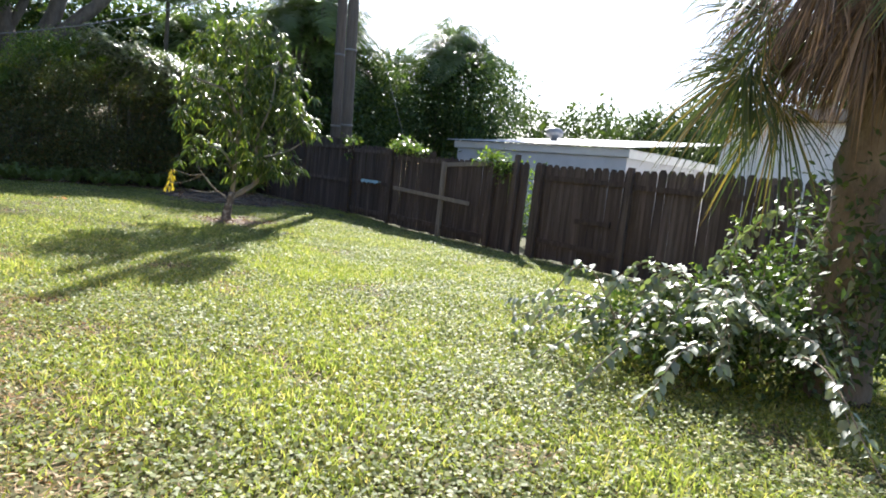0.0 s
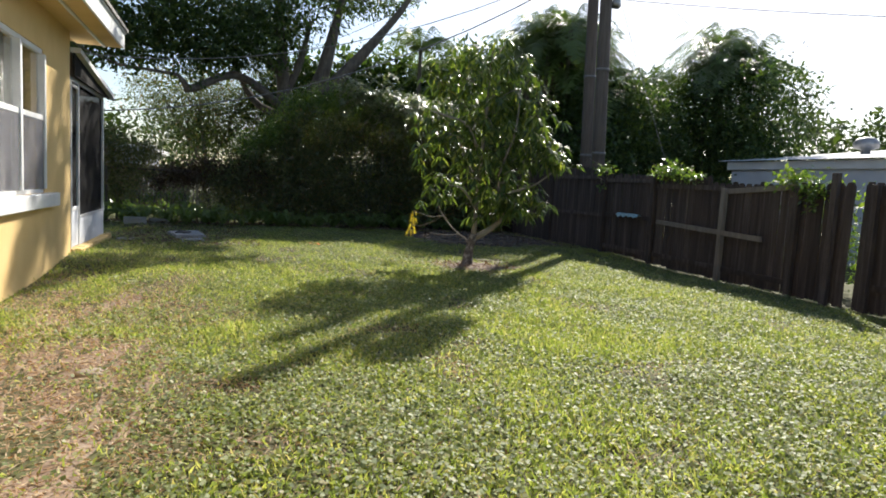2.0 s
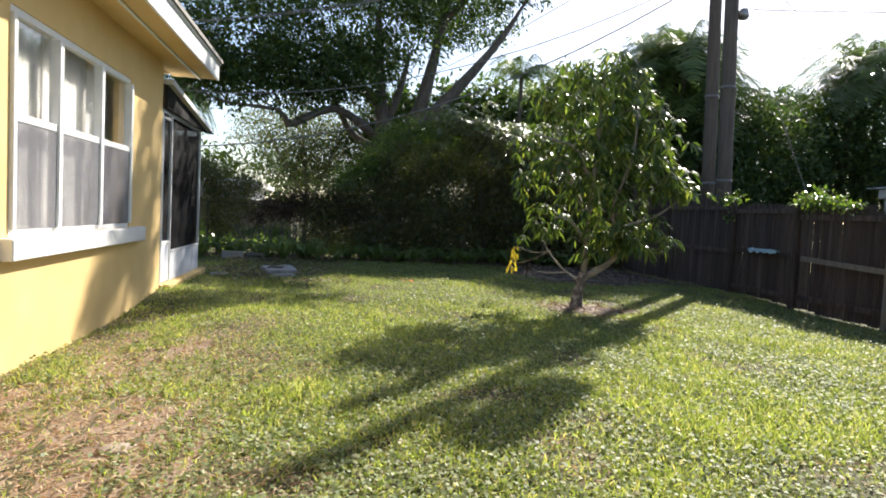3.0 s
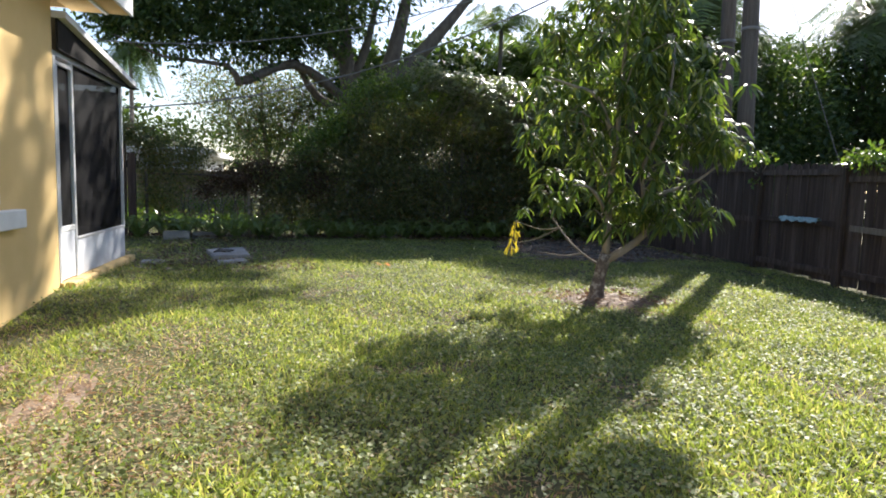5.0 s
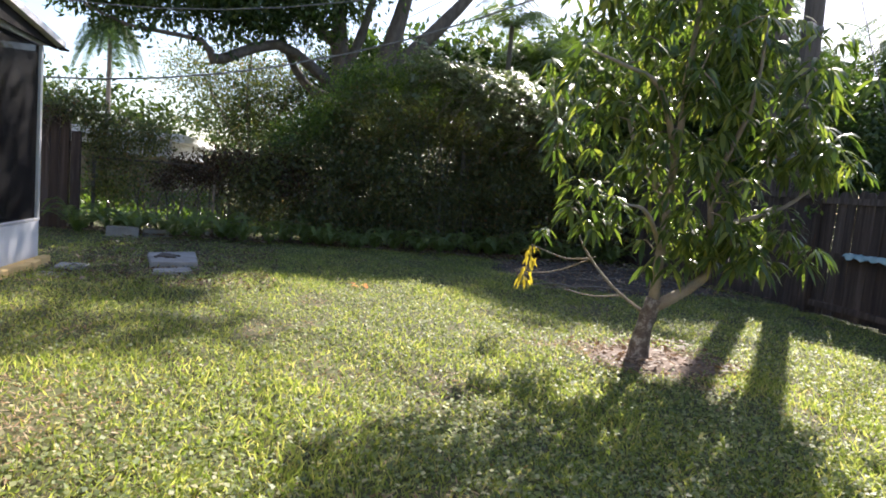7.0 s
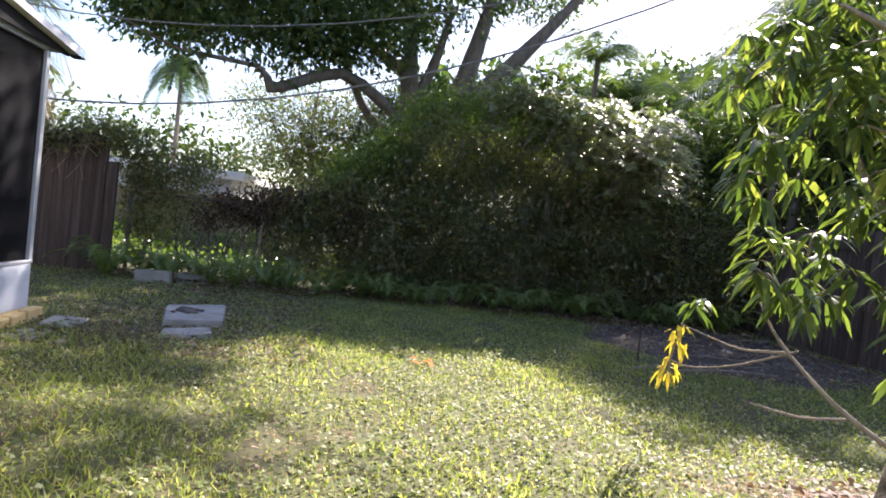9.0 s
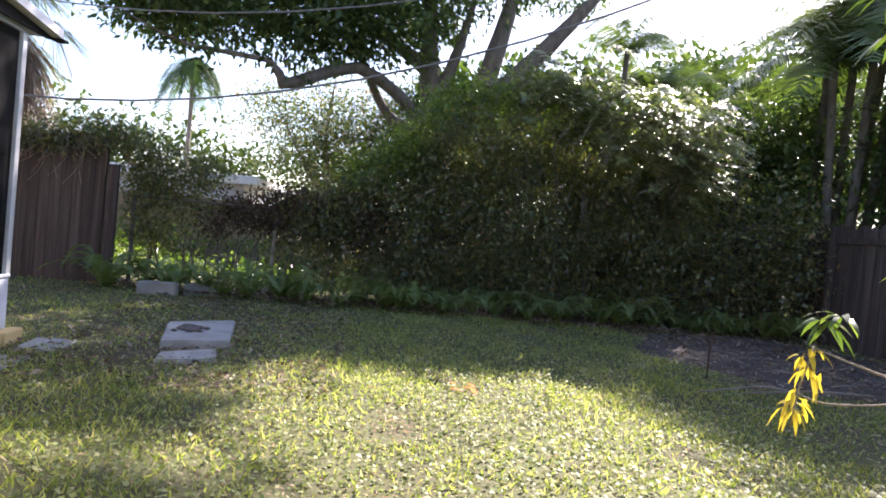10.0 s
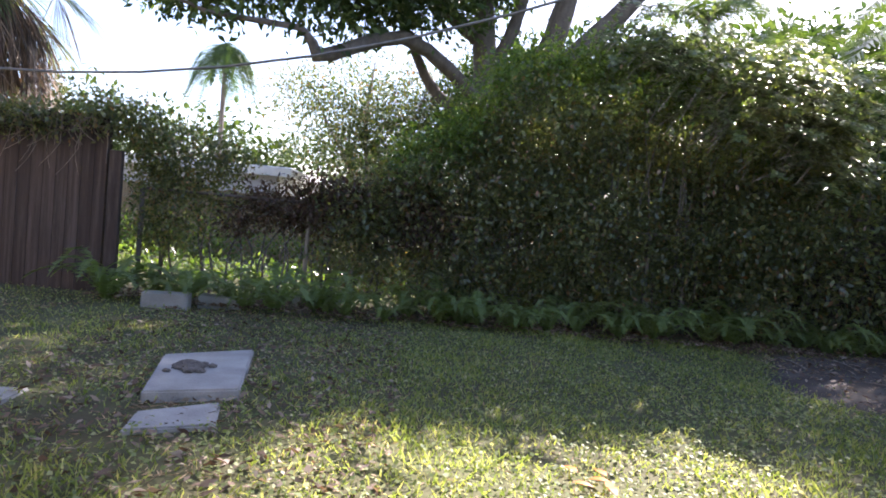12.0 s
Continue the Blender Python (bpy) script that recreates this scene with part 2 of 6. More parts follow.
def part(name, bm, material, parent=None, label="", smooth=False):
    me = bpy.data.meshes.new(name)
    bm.to_mesh(me)
    bm.free()
    me.materials.append(material)
    if smooth:
        me.polygons.foreach_set("use_smooth", [True] * len(me.polygons))
    ob = new(name, me)
    attach(ob, parent)
    return tagged(ob, label=label)


def mesh_np(name, verts, faces, material, parent=None, label="", smooth=False):
    """verts (N,3) and one or more face tables (F,k) into one mesh object."""
    me = bpy.data.meshes.new(name)
    verts = np.asarray(verts, dtype=np.float32)
    faces = [np.asarray(f, dtype=np.int32) for f in (faces if isinstance(faces, list) else [faces])]
    loops = np.concatenate([f.ravel() for f in faces])
    counts = np.concatenate([np.full(len(f), f.shape[1], dtype=np.int32) for f in faces])
    starts = np.concatenate([[0], np.cumsum(counts)[:-1]]).astype(np.int32)
    me.vertices.add(len(verts))
    me.vertices.foreach_set("co", verts.ravel())
    me.loops.add(len(loops))
    me.loops.foreach_set("vertex_index", loops)
    me.polygons.add(len(counts))
    me.polygons.foreach_set("loop_start", starts)
    if smooth:
        me.polygons.foreach_set("use_smooth", np.ones(len(counts), dtype=bool))
    me.update(calc_edges=True)
    me.materials.append(material)
    ob = new(name, me)
    attach(ob, parent)
    return tagged(ob, label=label)


def box_bm(x0, x1, y0, y1, z0, z1, bevel=0.0, bm=None):
    fresh = bm is None
    bm = bmesh.new() if fresh else bm
    g = bmesh.ops.create_cube(bm, size=1.0)
    bmesh.ops.transform(bm, verts=g["verts"], matrix=Matrix.Translation(((x0 + x1) / 2, (y0 + y1) / 2, (z0 + z1) / 2)) @ Matrix.Diagonal((x1 - x0, y1 - y0, z1 - z0, 1)))
    if bevel and fresh:
        bmesh.ops.bevel(bm, geom=bm.edges[:], offset=bevel, segments=1, affect='EDGES')
    return bm


def unit(v):
    return v / np.maximum(np.linalg.norm(v, axis=-1, keepdims=True), 1e-9)


def tube_np(points, radii, sides=8, wobble=0.0, rng=None):
    """A tapered tube along points: verts and quads."""
    P = np.asarray(points, float)
    r = np.interp(np.linspace(0, 1, len(P)), np.linspace(0, 1, len(radii)), radii)
    tan = unit(np.gradient(P, axis=0))
    ref = np.array([0.0, 0.0, 1.0]) if abs(tan[0, 2]) < 0.8 else np.array([1.0, 0.0, 0.0])
    u = unit(np.cross(tan, ref))
    v = np.cross(tan, u)
    a = np.linspace(0, 2 * np.pi, sides, endpoint=False)
    rr = r[:, None] * (1 + (wobble * rng.standard_normal((len(P), sides)) if wobble else 0))
    V = P[:, None] + rr[..., None] * (np.cos(a)[None, :, None] * u[:, None] + np.sin(a)[None, :, None] * v[:, None])
    i, j = np.meshgrid(np.arange(len(P) - 1), np.arange(sides), indexing="ij")
    k = (j + 1) % sides
    F = np.stack([i * sides + j, i * sides + k, (i + 1) * sides + k, (i + 1) * sides + j], -1).reshape(-1, 4)
    V = np.concatenate([V.reshape(-1, 3), P[:1], P[-1:]])
    n = len(P) * sides
    s = np.arange(sides)
    e = (s + 1) % sides
    T = np.concatenate([np.stack([np.full(sides, n), e, s], 1), np.stack([np.full(sides, n + 1), n - sides + s, n - sides + e], 1)])
    return V, [F, T]


def smooth_path(points, n=14):
    """Catmull-Rom through a few points."""
    P = [Vector(p) for p in points]
    P = [P[0] * 2 - P[1]] + P + [P[-1] * 2 - P[-2]]
    out = []
    segs = len(P) - 3
    for s in range(segs):
        a, b, c, d = P[s:s + 4]
        m = max(2, n // segs)
        for k in range(m):
            t = k / m
            out.append(0.5 * ((2 * b) + (c - a) * t + (2 * a - 5 * b + 4 * c - d) * t * t + (3 * b - a - 3 * c + d) * t ** 3))
    out.append(P[-2])
    return np.array([tuple(p) for p in out])


def limb(name, points, radii, material, parent, sides=9, n=14, wobble=0.06, label="", seed=1):
    rng = np.random.default_rng(seed)
    V, F = tube_np(smooth_path(points, n), radii, sides, wobble, rng)
    return mesh_np(name, V, F, material, parent, label, smooth=True)


def leaves_np(pos, along, normal, length, width):
    """Folded four-cornered leaves: verts and quads."""
    along = unit(along)
    side = unit(np.cross(along, normal))
    nor = np.cross(side, along)
    L, W = length[:, None], width[:, None]
    mid = pos + along * L * 0.42
    V = np.stack([pos, mid + side * W * 0.5 + nor * W * 0.18, pos + along * L, mid - side * W * 0.5 + nor * W * 0.18], 1)
    F = np.arange(len(pos) * 4).reshape(-1, 4)
    return V.reshape(-1, 3), F


def ovate_np(pos, along, normal, length, width, sag=0.25):
    """Broad leaves with a sunken midrib and a rounded outline: two quads and four triangles a leaf."""
    along = unit(along)
    side = unit(np.cross(along, normal))
    nor = np.cross(side, along)
    L, W = length[:, None], width[:, None]

    def at(f):
        return pos + along * L * f - nor * L * sag * f * f
    a, b = at(0.28), at(0.66)
    up = nor * W * 0.14
    V = np.stack([pos, a, b, at(1.0), a + side * W * 0.47 + up, b + side * W * 0.4 + up, a - side * W * 0.47 + up, b - side * W * 0.4 + up], 1)
    k = np.arange(len(pos))[:, None] * 8
    Q = np.concatenate([k + np.array([[1, 2, 5, 4]]), k + np.array([[1, 6, 7, 2]])])
    T = np.concatenate([k + np.array([q]) for q in ([0, 1, 4], [0, 6, 1], [2, 3, 5], [2, 7, 3])])
    return V.reshape(-1, 3), [Q, T]


def long_leaves_np(pos, along, normal, length, width, droop=0.5):
    """Long leaves that bend down towards their tips: two quads and two triangles a leaf."""
    along = unit(along)
    side = unit(np.cross(along, normal))
    L, W = length[:, None], width[:, None]
    down = np.array([0, 0, -1.0])
    def at(f):
        return pos + along * L * f + down * L * droop * f * f
    m1, m2 = at(0.33), at(0.7)
    V = np.stack([pos, m1 + side * W * 0.5, m1 - side * W * 0.5, m2 + side * W * 0.42, m2 - side * W * 0.42, at(1.0)], 1)
    b = np.arange(len(pos))[:, None] * 6
    T = np.concatenate([b + np.array([[0, 1, 2]]), b + np.array([[4, 3, 5]])])
    Q = b + np.array([[2, 1, 3, 4]])
    return V.reshape(-1, 3), [Q, T]


def frond_np(mid, out, width, droop=0.25, fill=0.45, seed=0):
    """A feathered frond: narrow pointed leaflets on a thin midrib."""
    rng = np.random.default_rng(seed)
    n = len(mid) - 1
    out = unit(np.asarray(out, float))
    side = unit(np.cross(out, [0, 0, 1.0]))
    P = np.stack([mid[:-1], mid[:-1] + (mid[1:] - mid[:-1]) * fill], 1).reshape(-1, 3)
    P = np.concatenate([P, mid[-1:]])
    Q = P - np.array([0, 0, 0.012])
    w = np.asarray(width)[1:, None] * rng.uniform(0.85, 1.1, (n, 1))
    c = (mid[1:] + mid[:-1]) / 2
    lift = rng.normal(0, 0.18, (n, 1)) * np.array([0, 0, 1.0])
    tl = c + (side + out * 0.6 + lift) * w + np.array([0, 0, -1.0]) * w * droop
    tr = c + (-side + out * 0.6 + lift) * w + np.array([0, 0, -1.0]) * w * droop
    m = len(P)
    V = np.concatenate([P, Q, tl, tr])
    i = np.arange(n)
    T = np.concatenate([np.stack([2 * i, 2 * i + 1, 2 * m + i], 1), np.stack([2 * i + 1, 2 * i, 2 * m + n + i], 1)])
    k = np.arange(m - 1)
    return V, [np.stack([k, k + 1, m + k + 1, m + k], 1), T]


def blob_points(blobs, n, rng, per=10, spread=0.16, shell=0.45):
    """n leaf places in twig clusters inside ellipsoids (centre, radii), with an uneven outline. Also the way out."""
    blobs = [(np.array(c, float), np.array(r, float)) for c, r in blobs]
    w = np.array([np.prod(r) ** 0.72 for _, r in blobs])
    k = max(1, n // per)
    idx = rng.choice(len(blobs), k, p=w / w.sum())
    d = unit(rng.standard_normal((k, 3)))
    rad = shell + (1.06 - shell) * rng.random(k) ** 0.6
    ang = np.arctan2(d[:, 1], d[:, 0])
    lump = 1 + 0.13 * np.sin(ang * 5 + idx * 1.7) * np.cos(d[:, 2] * 6 + idx)
    C = np.array([b[0] for b in blobs])[idx]
    R = np.array([b[1] for b in blobs])[idx]
    cen = C + d * R * (rad * lump)[:, None]
    pos = np.repeat(cen, per, axis=0) + rng.normal(0, spread, (k * per, 3)) * np.array([1, 1, 0.7])
    out = np.repeat(d, per, axis=0)
    return pos, out


def crown(name, blobs, n, size, material, parent, seed, per=10, spread=0.16, shell=0.45, aspect=0.5, hang=0.3, zmin=0.02, label="", tumble=0.55):
    rng = np.random.default_rng(seed)
    pos, out = blob_points(blobs, n, rng, per, spread, shell)
    keep = pos[:, 2] > zmin
    pos, out = pos[keep], out[keep]
    m = len(pos)
    along = out * 0.6 + rng.standard_normal((m, 3)) * 0.7 + np.array([0, 0, -hang])
    nor = rng.standard_normal((m, 3)) * tumble + np.array([0, 0, 1.0])
    L = size * rng.uniform(0.6, 1.3, m)
    V, F = leaves_np(pos, along, nor, L, L * aspect * rng.uniform(0.8, 1.2, m))
    ob = mesh_np(name, V, F, material, parent, label)
    return tagged(ob, kind="stuff") if parent is not None else ob


def value_noise(x, y, size, seed):
    """Smooth random patches of that size, 0 to 1."""
    g = np.random.default_rng(seed).random((128, 128))
    u, v = np.asarray(x) / size + 40.0, np.asarray(y) / size + 40.0
    i, j = np.floor(u).astype(int), np.floor(v).astype(int)
    a, b = u - i, v - j
    a, b = a * a * (3 - 2 * a), b * b * (3 - 2 * b)
    i0, i1, j0, j1 = i % 128, (i + 1) % 128, j % 128, (j + 1) % 128
    return (g[i0, j0] * (1 - a) + g[i1, j0] * a) * (1 - b) + (g[i0, j1] * (1 - a) + g[i1, j1] * a) * b


def sm(a, b, x):
    t = np.clip((x - a) / (b - a), 0, 1)
    return t * t * (3 - 2 * t)


def ground_z(x, y):
    """A lawn that is nearly flat, and falls a little towards the house and the fence."""
    x, y = np.asarray(x, float), np.asarray(y, float)
    z = -0.10 * sm(0.2, -1.3, x) * sm(12, 9.5, y) - 0.09 * sm(6.3, 8.7, x) * sm(13, 10.5, y)
    z = z + 0.014 * np.sin(x * 1.7 + 0.4) * np.cos(y * 1.3) + 0.008 * np.sin(x * 4.1 + y * 3.3)
    return z * sm(40, 25, np.hypot(x - 3, y - 9))


# ---- ground ----
def build_ground():
    xs = np.unique(np.concatenate([np.linspace(-900, -30, 8), np.linspace(-30, -8, 12), np.linspace(-8, 18, 105), np.linspace(18, 40, 12), np.linspace(40, 900, 8)]))
    ys = np.unique(np.concatenate([np.linspace(-900, -30, 8), np.linspace(-30, -4, 12), np.linspace(-4, 24, 113), np.linspace(24, 50, 12), np.linspace(50, 900, 8)]))
    X, Y = np.meshgrid(xs, ys, indexing="ij")
    V = np.stack([X, Y, ground_z(X, Y)], -1).reshape(-1, 3)
    i, j = np.meshgrid(np.arange(len(xs) - 1), np.arange(len(ys) - 1), indexing="ij")
    n = len(ys)
    F = np.stack([i * n + j, (i + 1) * n + j, (i + 1) * n + j + 1, i * n + j + 1], -1).reshape(-1, 4)
    tagged(mesh_np("ground", V, F, M_GROUND, smooth=True), "lawn soil and thatch under the grass", "ground", kind="structure")


build_ground()

WALL_X = -1.33


def bare(x, y):
    """Where the lawn is worn: by the house, round the young tree, on the dirt bed and under the slab."""
    n = (value_noise(x, y, 0.8, 5) - 0.5) * 0.6 + (value_noise(x, y, 0.25, 6) - 0.5) * 0.35
    house = np.maximum(sm(1.15, 0.1, x + n * 1.1) * sm(10.9, 9.8, y + n) * (0.4 + 0.56 * sm(0.35, 0.62, value_noise(x, y, 0.5, 9))), sm(1.0, 0.2, np.hypot(x + 0.3, (y - 5.8) * 0.6) + n) * 0.98)
    tree = sm(0.62, 0.38, np.hypot((x - 4.55), (y - 10.9)) + n * 0.4)
    dirt = sm(0.25, -0.1, np.maximum(np.maximum(5.2 - x, x - 8.4), np.maximum(14.3 - y, y - 18.2)) + n)
    slab = sm(0.12, 0.0, np.maximum(np.abs(x - 0.12) - 0.2, np.abs(y - 14.8) - 0.7))
    thin = sm(0.74, 0.9, value_noise(x, y, 0.45, 8)) * 0.7
    return np.clip(np.maximum(np.maximum(np.maximum(house, tree), np.maximum(dirt, slab)), thin), 0, 1)


def shaded_thin(x, y):
    """Sparse grass between the porch, the slabs and the back fence; the dark soil bared also deepens the shade."""
    n = (value_noise(x, y, 0.6, 21) - 0.5) * 1.2
    return sm(1.7, 0.2, x + n) * sm(12.9, 14.2, y + n) * (0.45 + 0.4 * value_noise(x, y, 0.35, 22))


def tufts(x, y):
    """1 where grass stands thick, 0 where creeping weeds take over."""
    return np.clip(0.62 * value_noise(x, y, 0.85, 1) + 0.38 * value_noise(x, y, 0.22, 2) + 0.25 * (value_noise(x, y, 2.6, 3) - 0.5), 0, 1) ** 1.1


def scatter(n, x0, x1, y0, y1, rng):
    return rng.uniform(x0, x1, n), rng.uniform(y0, y1, n)


def lawn_scatter(n, rng):
    """Places over the whole yard, thickest along the walked strip and thinning softly away from it."""
    x, y = scatter(n, -3.2, 8.7, -4.5, 18.2, rng)
    d = (0.36 + 0.64 * sm(12.0, 7.0, y) * sm(8.2, 4.5, x)) * (0.25 + 0.75 * sm(-3.5, 1.0, y))
    k = (rng.random(n) < d) & ((x > -1.3) | (y > 11.8))
    return x[k], y[k]


def build_lawn():
    rng = np.random.default_rng(3)
    # blades
    x, y = [np.concatenate(q) for q in zip(lawn_scatter(980000, rng), scatter(60000, -7, 16, 18, 30, rng))]
    patch = tufts(x, y)
    keep = (rng.random(len(x)) > np.maximum(bare(x, y) * 0.93, shaded_thin(x, y))) & (rng.random(len(x)) < 0.35 + 0.75 * patch)
    x, y, patch = x[keep], y[keep], patch[keep]
    m = len(x)
    pos = np.stack([x, y, ground_z(x, y) - 0.005], 1)
    lean = rng.standard_normal((m, 3)) * np.array([0.7, 0.7, 0.0]) + np.array([0, 0, 1.0])
    L = rng.uniform(0.033, 0.08, m) * (0.5 + 0.95 * patch)
    nor = rng.standard_normal((m, 3)) * np.array([1, 1, 0.2])
    V, F = leaves_np(pos, lean, nor, L, rng.uniform(0.006, 0.013, m))
    tagged(mesh_np("lawn_grass", V, F, M_GRASS), "yellow-green lawn grass, short and uneven", "grass", kind="stuff")
    # low creeping cover with small round leaves
    x, y = lawn_scatter(880000, rng)
    patch = tufts(x, y)
    keep = (rng.random(len(x)) > np.maximum(bare(x, y) * 0.95, shaded_thin(x, y) * 0.85)) & (rng.random(len(x)) < 1.0 - 0.75 * patch)
    x, y = x[keep], y[keep]
    m = len(x)
    pos = np.stack([x, y, ground_z(x, y) + rng.uniform(0.006, 0.05, m)], 1)
    a = rng.uniform(0, 2 * np.pi, m)
    along = np.stack([np.cos(a), np.sin(a), rng.normal(0.1, 0.25, m)], 1)
    nor = rng.standard_normal((m, 3)) * 0.42 + np.array([0, 0, 1.0])
    L = rng.uniform(0.016, 0.036, m)
    V, F = leaves_np(pos, along, nor, L, L * 0.8)
    tagged(mesh_np("creeping_ground_cover", V, F, M_CLOVER), "small-leaved creeping weeds between the lawn grass", "weeds", kind="stuff")
    # dead and dry blades on the worn places
    x, y = [np.concatenate(q) for q in zip(lawn_scatter(430000, rng), scatter(14000, 3.6, 5.5, 10.0, 12.0, rng))]
    keep = rng.random(len(x)) < np.maximum(bare(x, y) * 1.0 * sm(4.5, 0.5, x) + 0.4 * bare(x, y), 0.045 + 0.1 * sm(3.0, 0.5, x))
    x, y = x[keep], y[keep]
    m = len(x)
    a = rng.uniform(0, 2 * np.pi, m)
    pos = np.stack([x, y, ground_z(x, y) + rng.uniform(0.003, 0.02, m)], 1)
    V, F = leaves_np(pos, np.stack([np.cos(a), np.sin(a), rng.normal(0.15, 0.2, m)], 1), rng.standard_normal((m, 3)) * 0.4 + np.array([0, 0, 1.0]), rng.uniform(0.025, 0.07, m), rng.uniform(0.005, 0.012, m))
    tagged(mesh_np("dry_grass", V, F, M_DRY), "dry brown dead grass on the worn lawn", "grass", kind="stuff")


build_lawn()


def build_leaf_litter():
    rng = np.random.default_rng(9)
    x, y = [np.concatenate(q) for q in zip(scatter(2400, 5.1, 8.6, 14.2, 18.4, rng), scatter(3200, -2.2, 6.5, 17.75, 18.5, rng), scatter(500, 4.0, 5.2, 10.4, 11.4, rng), scatter(2600, -1.2, 1.4, 13.2, 17.9, rng))]
    m = len(x)
    a = rng.uniform(0, 2 * np.pi, m)
    pos = np.stack([x, y, ground_z(x, y) + np.where((x < 3) & (y < 17.7), 0.012, 0.05) + rng.uniform(0.0, 0.02, m)], 1)
    V, F = leaves_np(pos, np.stack([np.cos(a), np.sin(a), rng.normal(0, 0.25, m)], 1), rng.standard_normal((m, 3)) * 0.5 + np.array([0, 0, 1.0]), rng.uniform(0.03, 0.09, m), rng.uniform(0.012, 0.04, m))
    tagged(mesh_np("leaf_litter", V, F, M_LITTER), "brown dead leaves strewn on the dirt and under the hedge", "leaf litter", kind="stuff")


build_leaf_litter()


def patch_mesh(name, cx, cy, rx, ry, height, material, seed, **tags):
    """A low uneven mound with a ragged rim that sinks into the ground."""
    rng = np.random.default_rng(seed)
    rings, seg = 12, 44
    ph = rng.uniform(0, 6.28, 4)
    V = [[cx, cy, 0]]
    for r in range(1, rings + 1):
        for s in range(seg):
            a = 2 * np.pi * s / seg
            k = r / rings * (1 + 0.09 * np.sin(3 * a + ph[0]) + 0.06 * np.sin(7 * a + ph[1]))
            V.append([cx + rx * k * np.cos(a), cy + ry * k * np.sin(a), 0])
    V = np.array(V)
    q = np.concatenate([[0], np.repeat(np.arange(1, rings + 1), seg)]) / rings
    V[:, 2] = ground_z(V[:, 0], V[:, 1]) + height * (1 - q ** 3) + rng.normal(0, 0.006, len(V)) * (q < 1) - 0.015 * (q == 1)
    T = np.array([[0, 1 + s, 1 + (s + 1) % seg] for s in range(seg)])
    Q = np.array([[1 + (r - 1) * seg + s, 1 + r * seg + s, 1 + r * seg + (s + 1) % seg, 1 + (r - 1) * seg + (s + 1) % seg] for r in range(1, rings) for s in range(seg)])
    return tagged(mesh_np(name, V, [Q, T], material, smooth=True), **tags)


patch_mesh("dirt_bed", 6.9, 16.25, 1.9, 2.1, 0.05, M_DIRT, 5, label="bare grey sandy dirt bed with twigs in it", category="dirt", kind="structure")
patch_mesh("worn_patch", -0.42, 5.9, 0.85, 3.4, 0.001, M_WORN, 8, label="worn pinkish brown soil with dead grass by the house", category="dirt", kind="structure")
patch_mesh("mulch_ring", 4.55, 10.85, 0.58, 0.5, 0.045, M_MULCH, 6, label="brown mulch round the young tree's trunk", category="mulch", kind="structure")


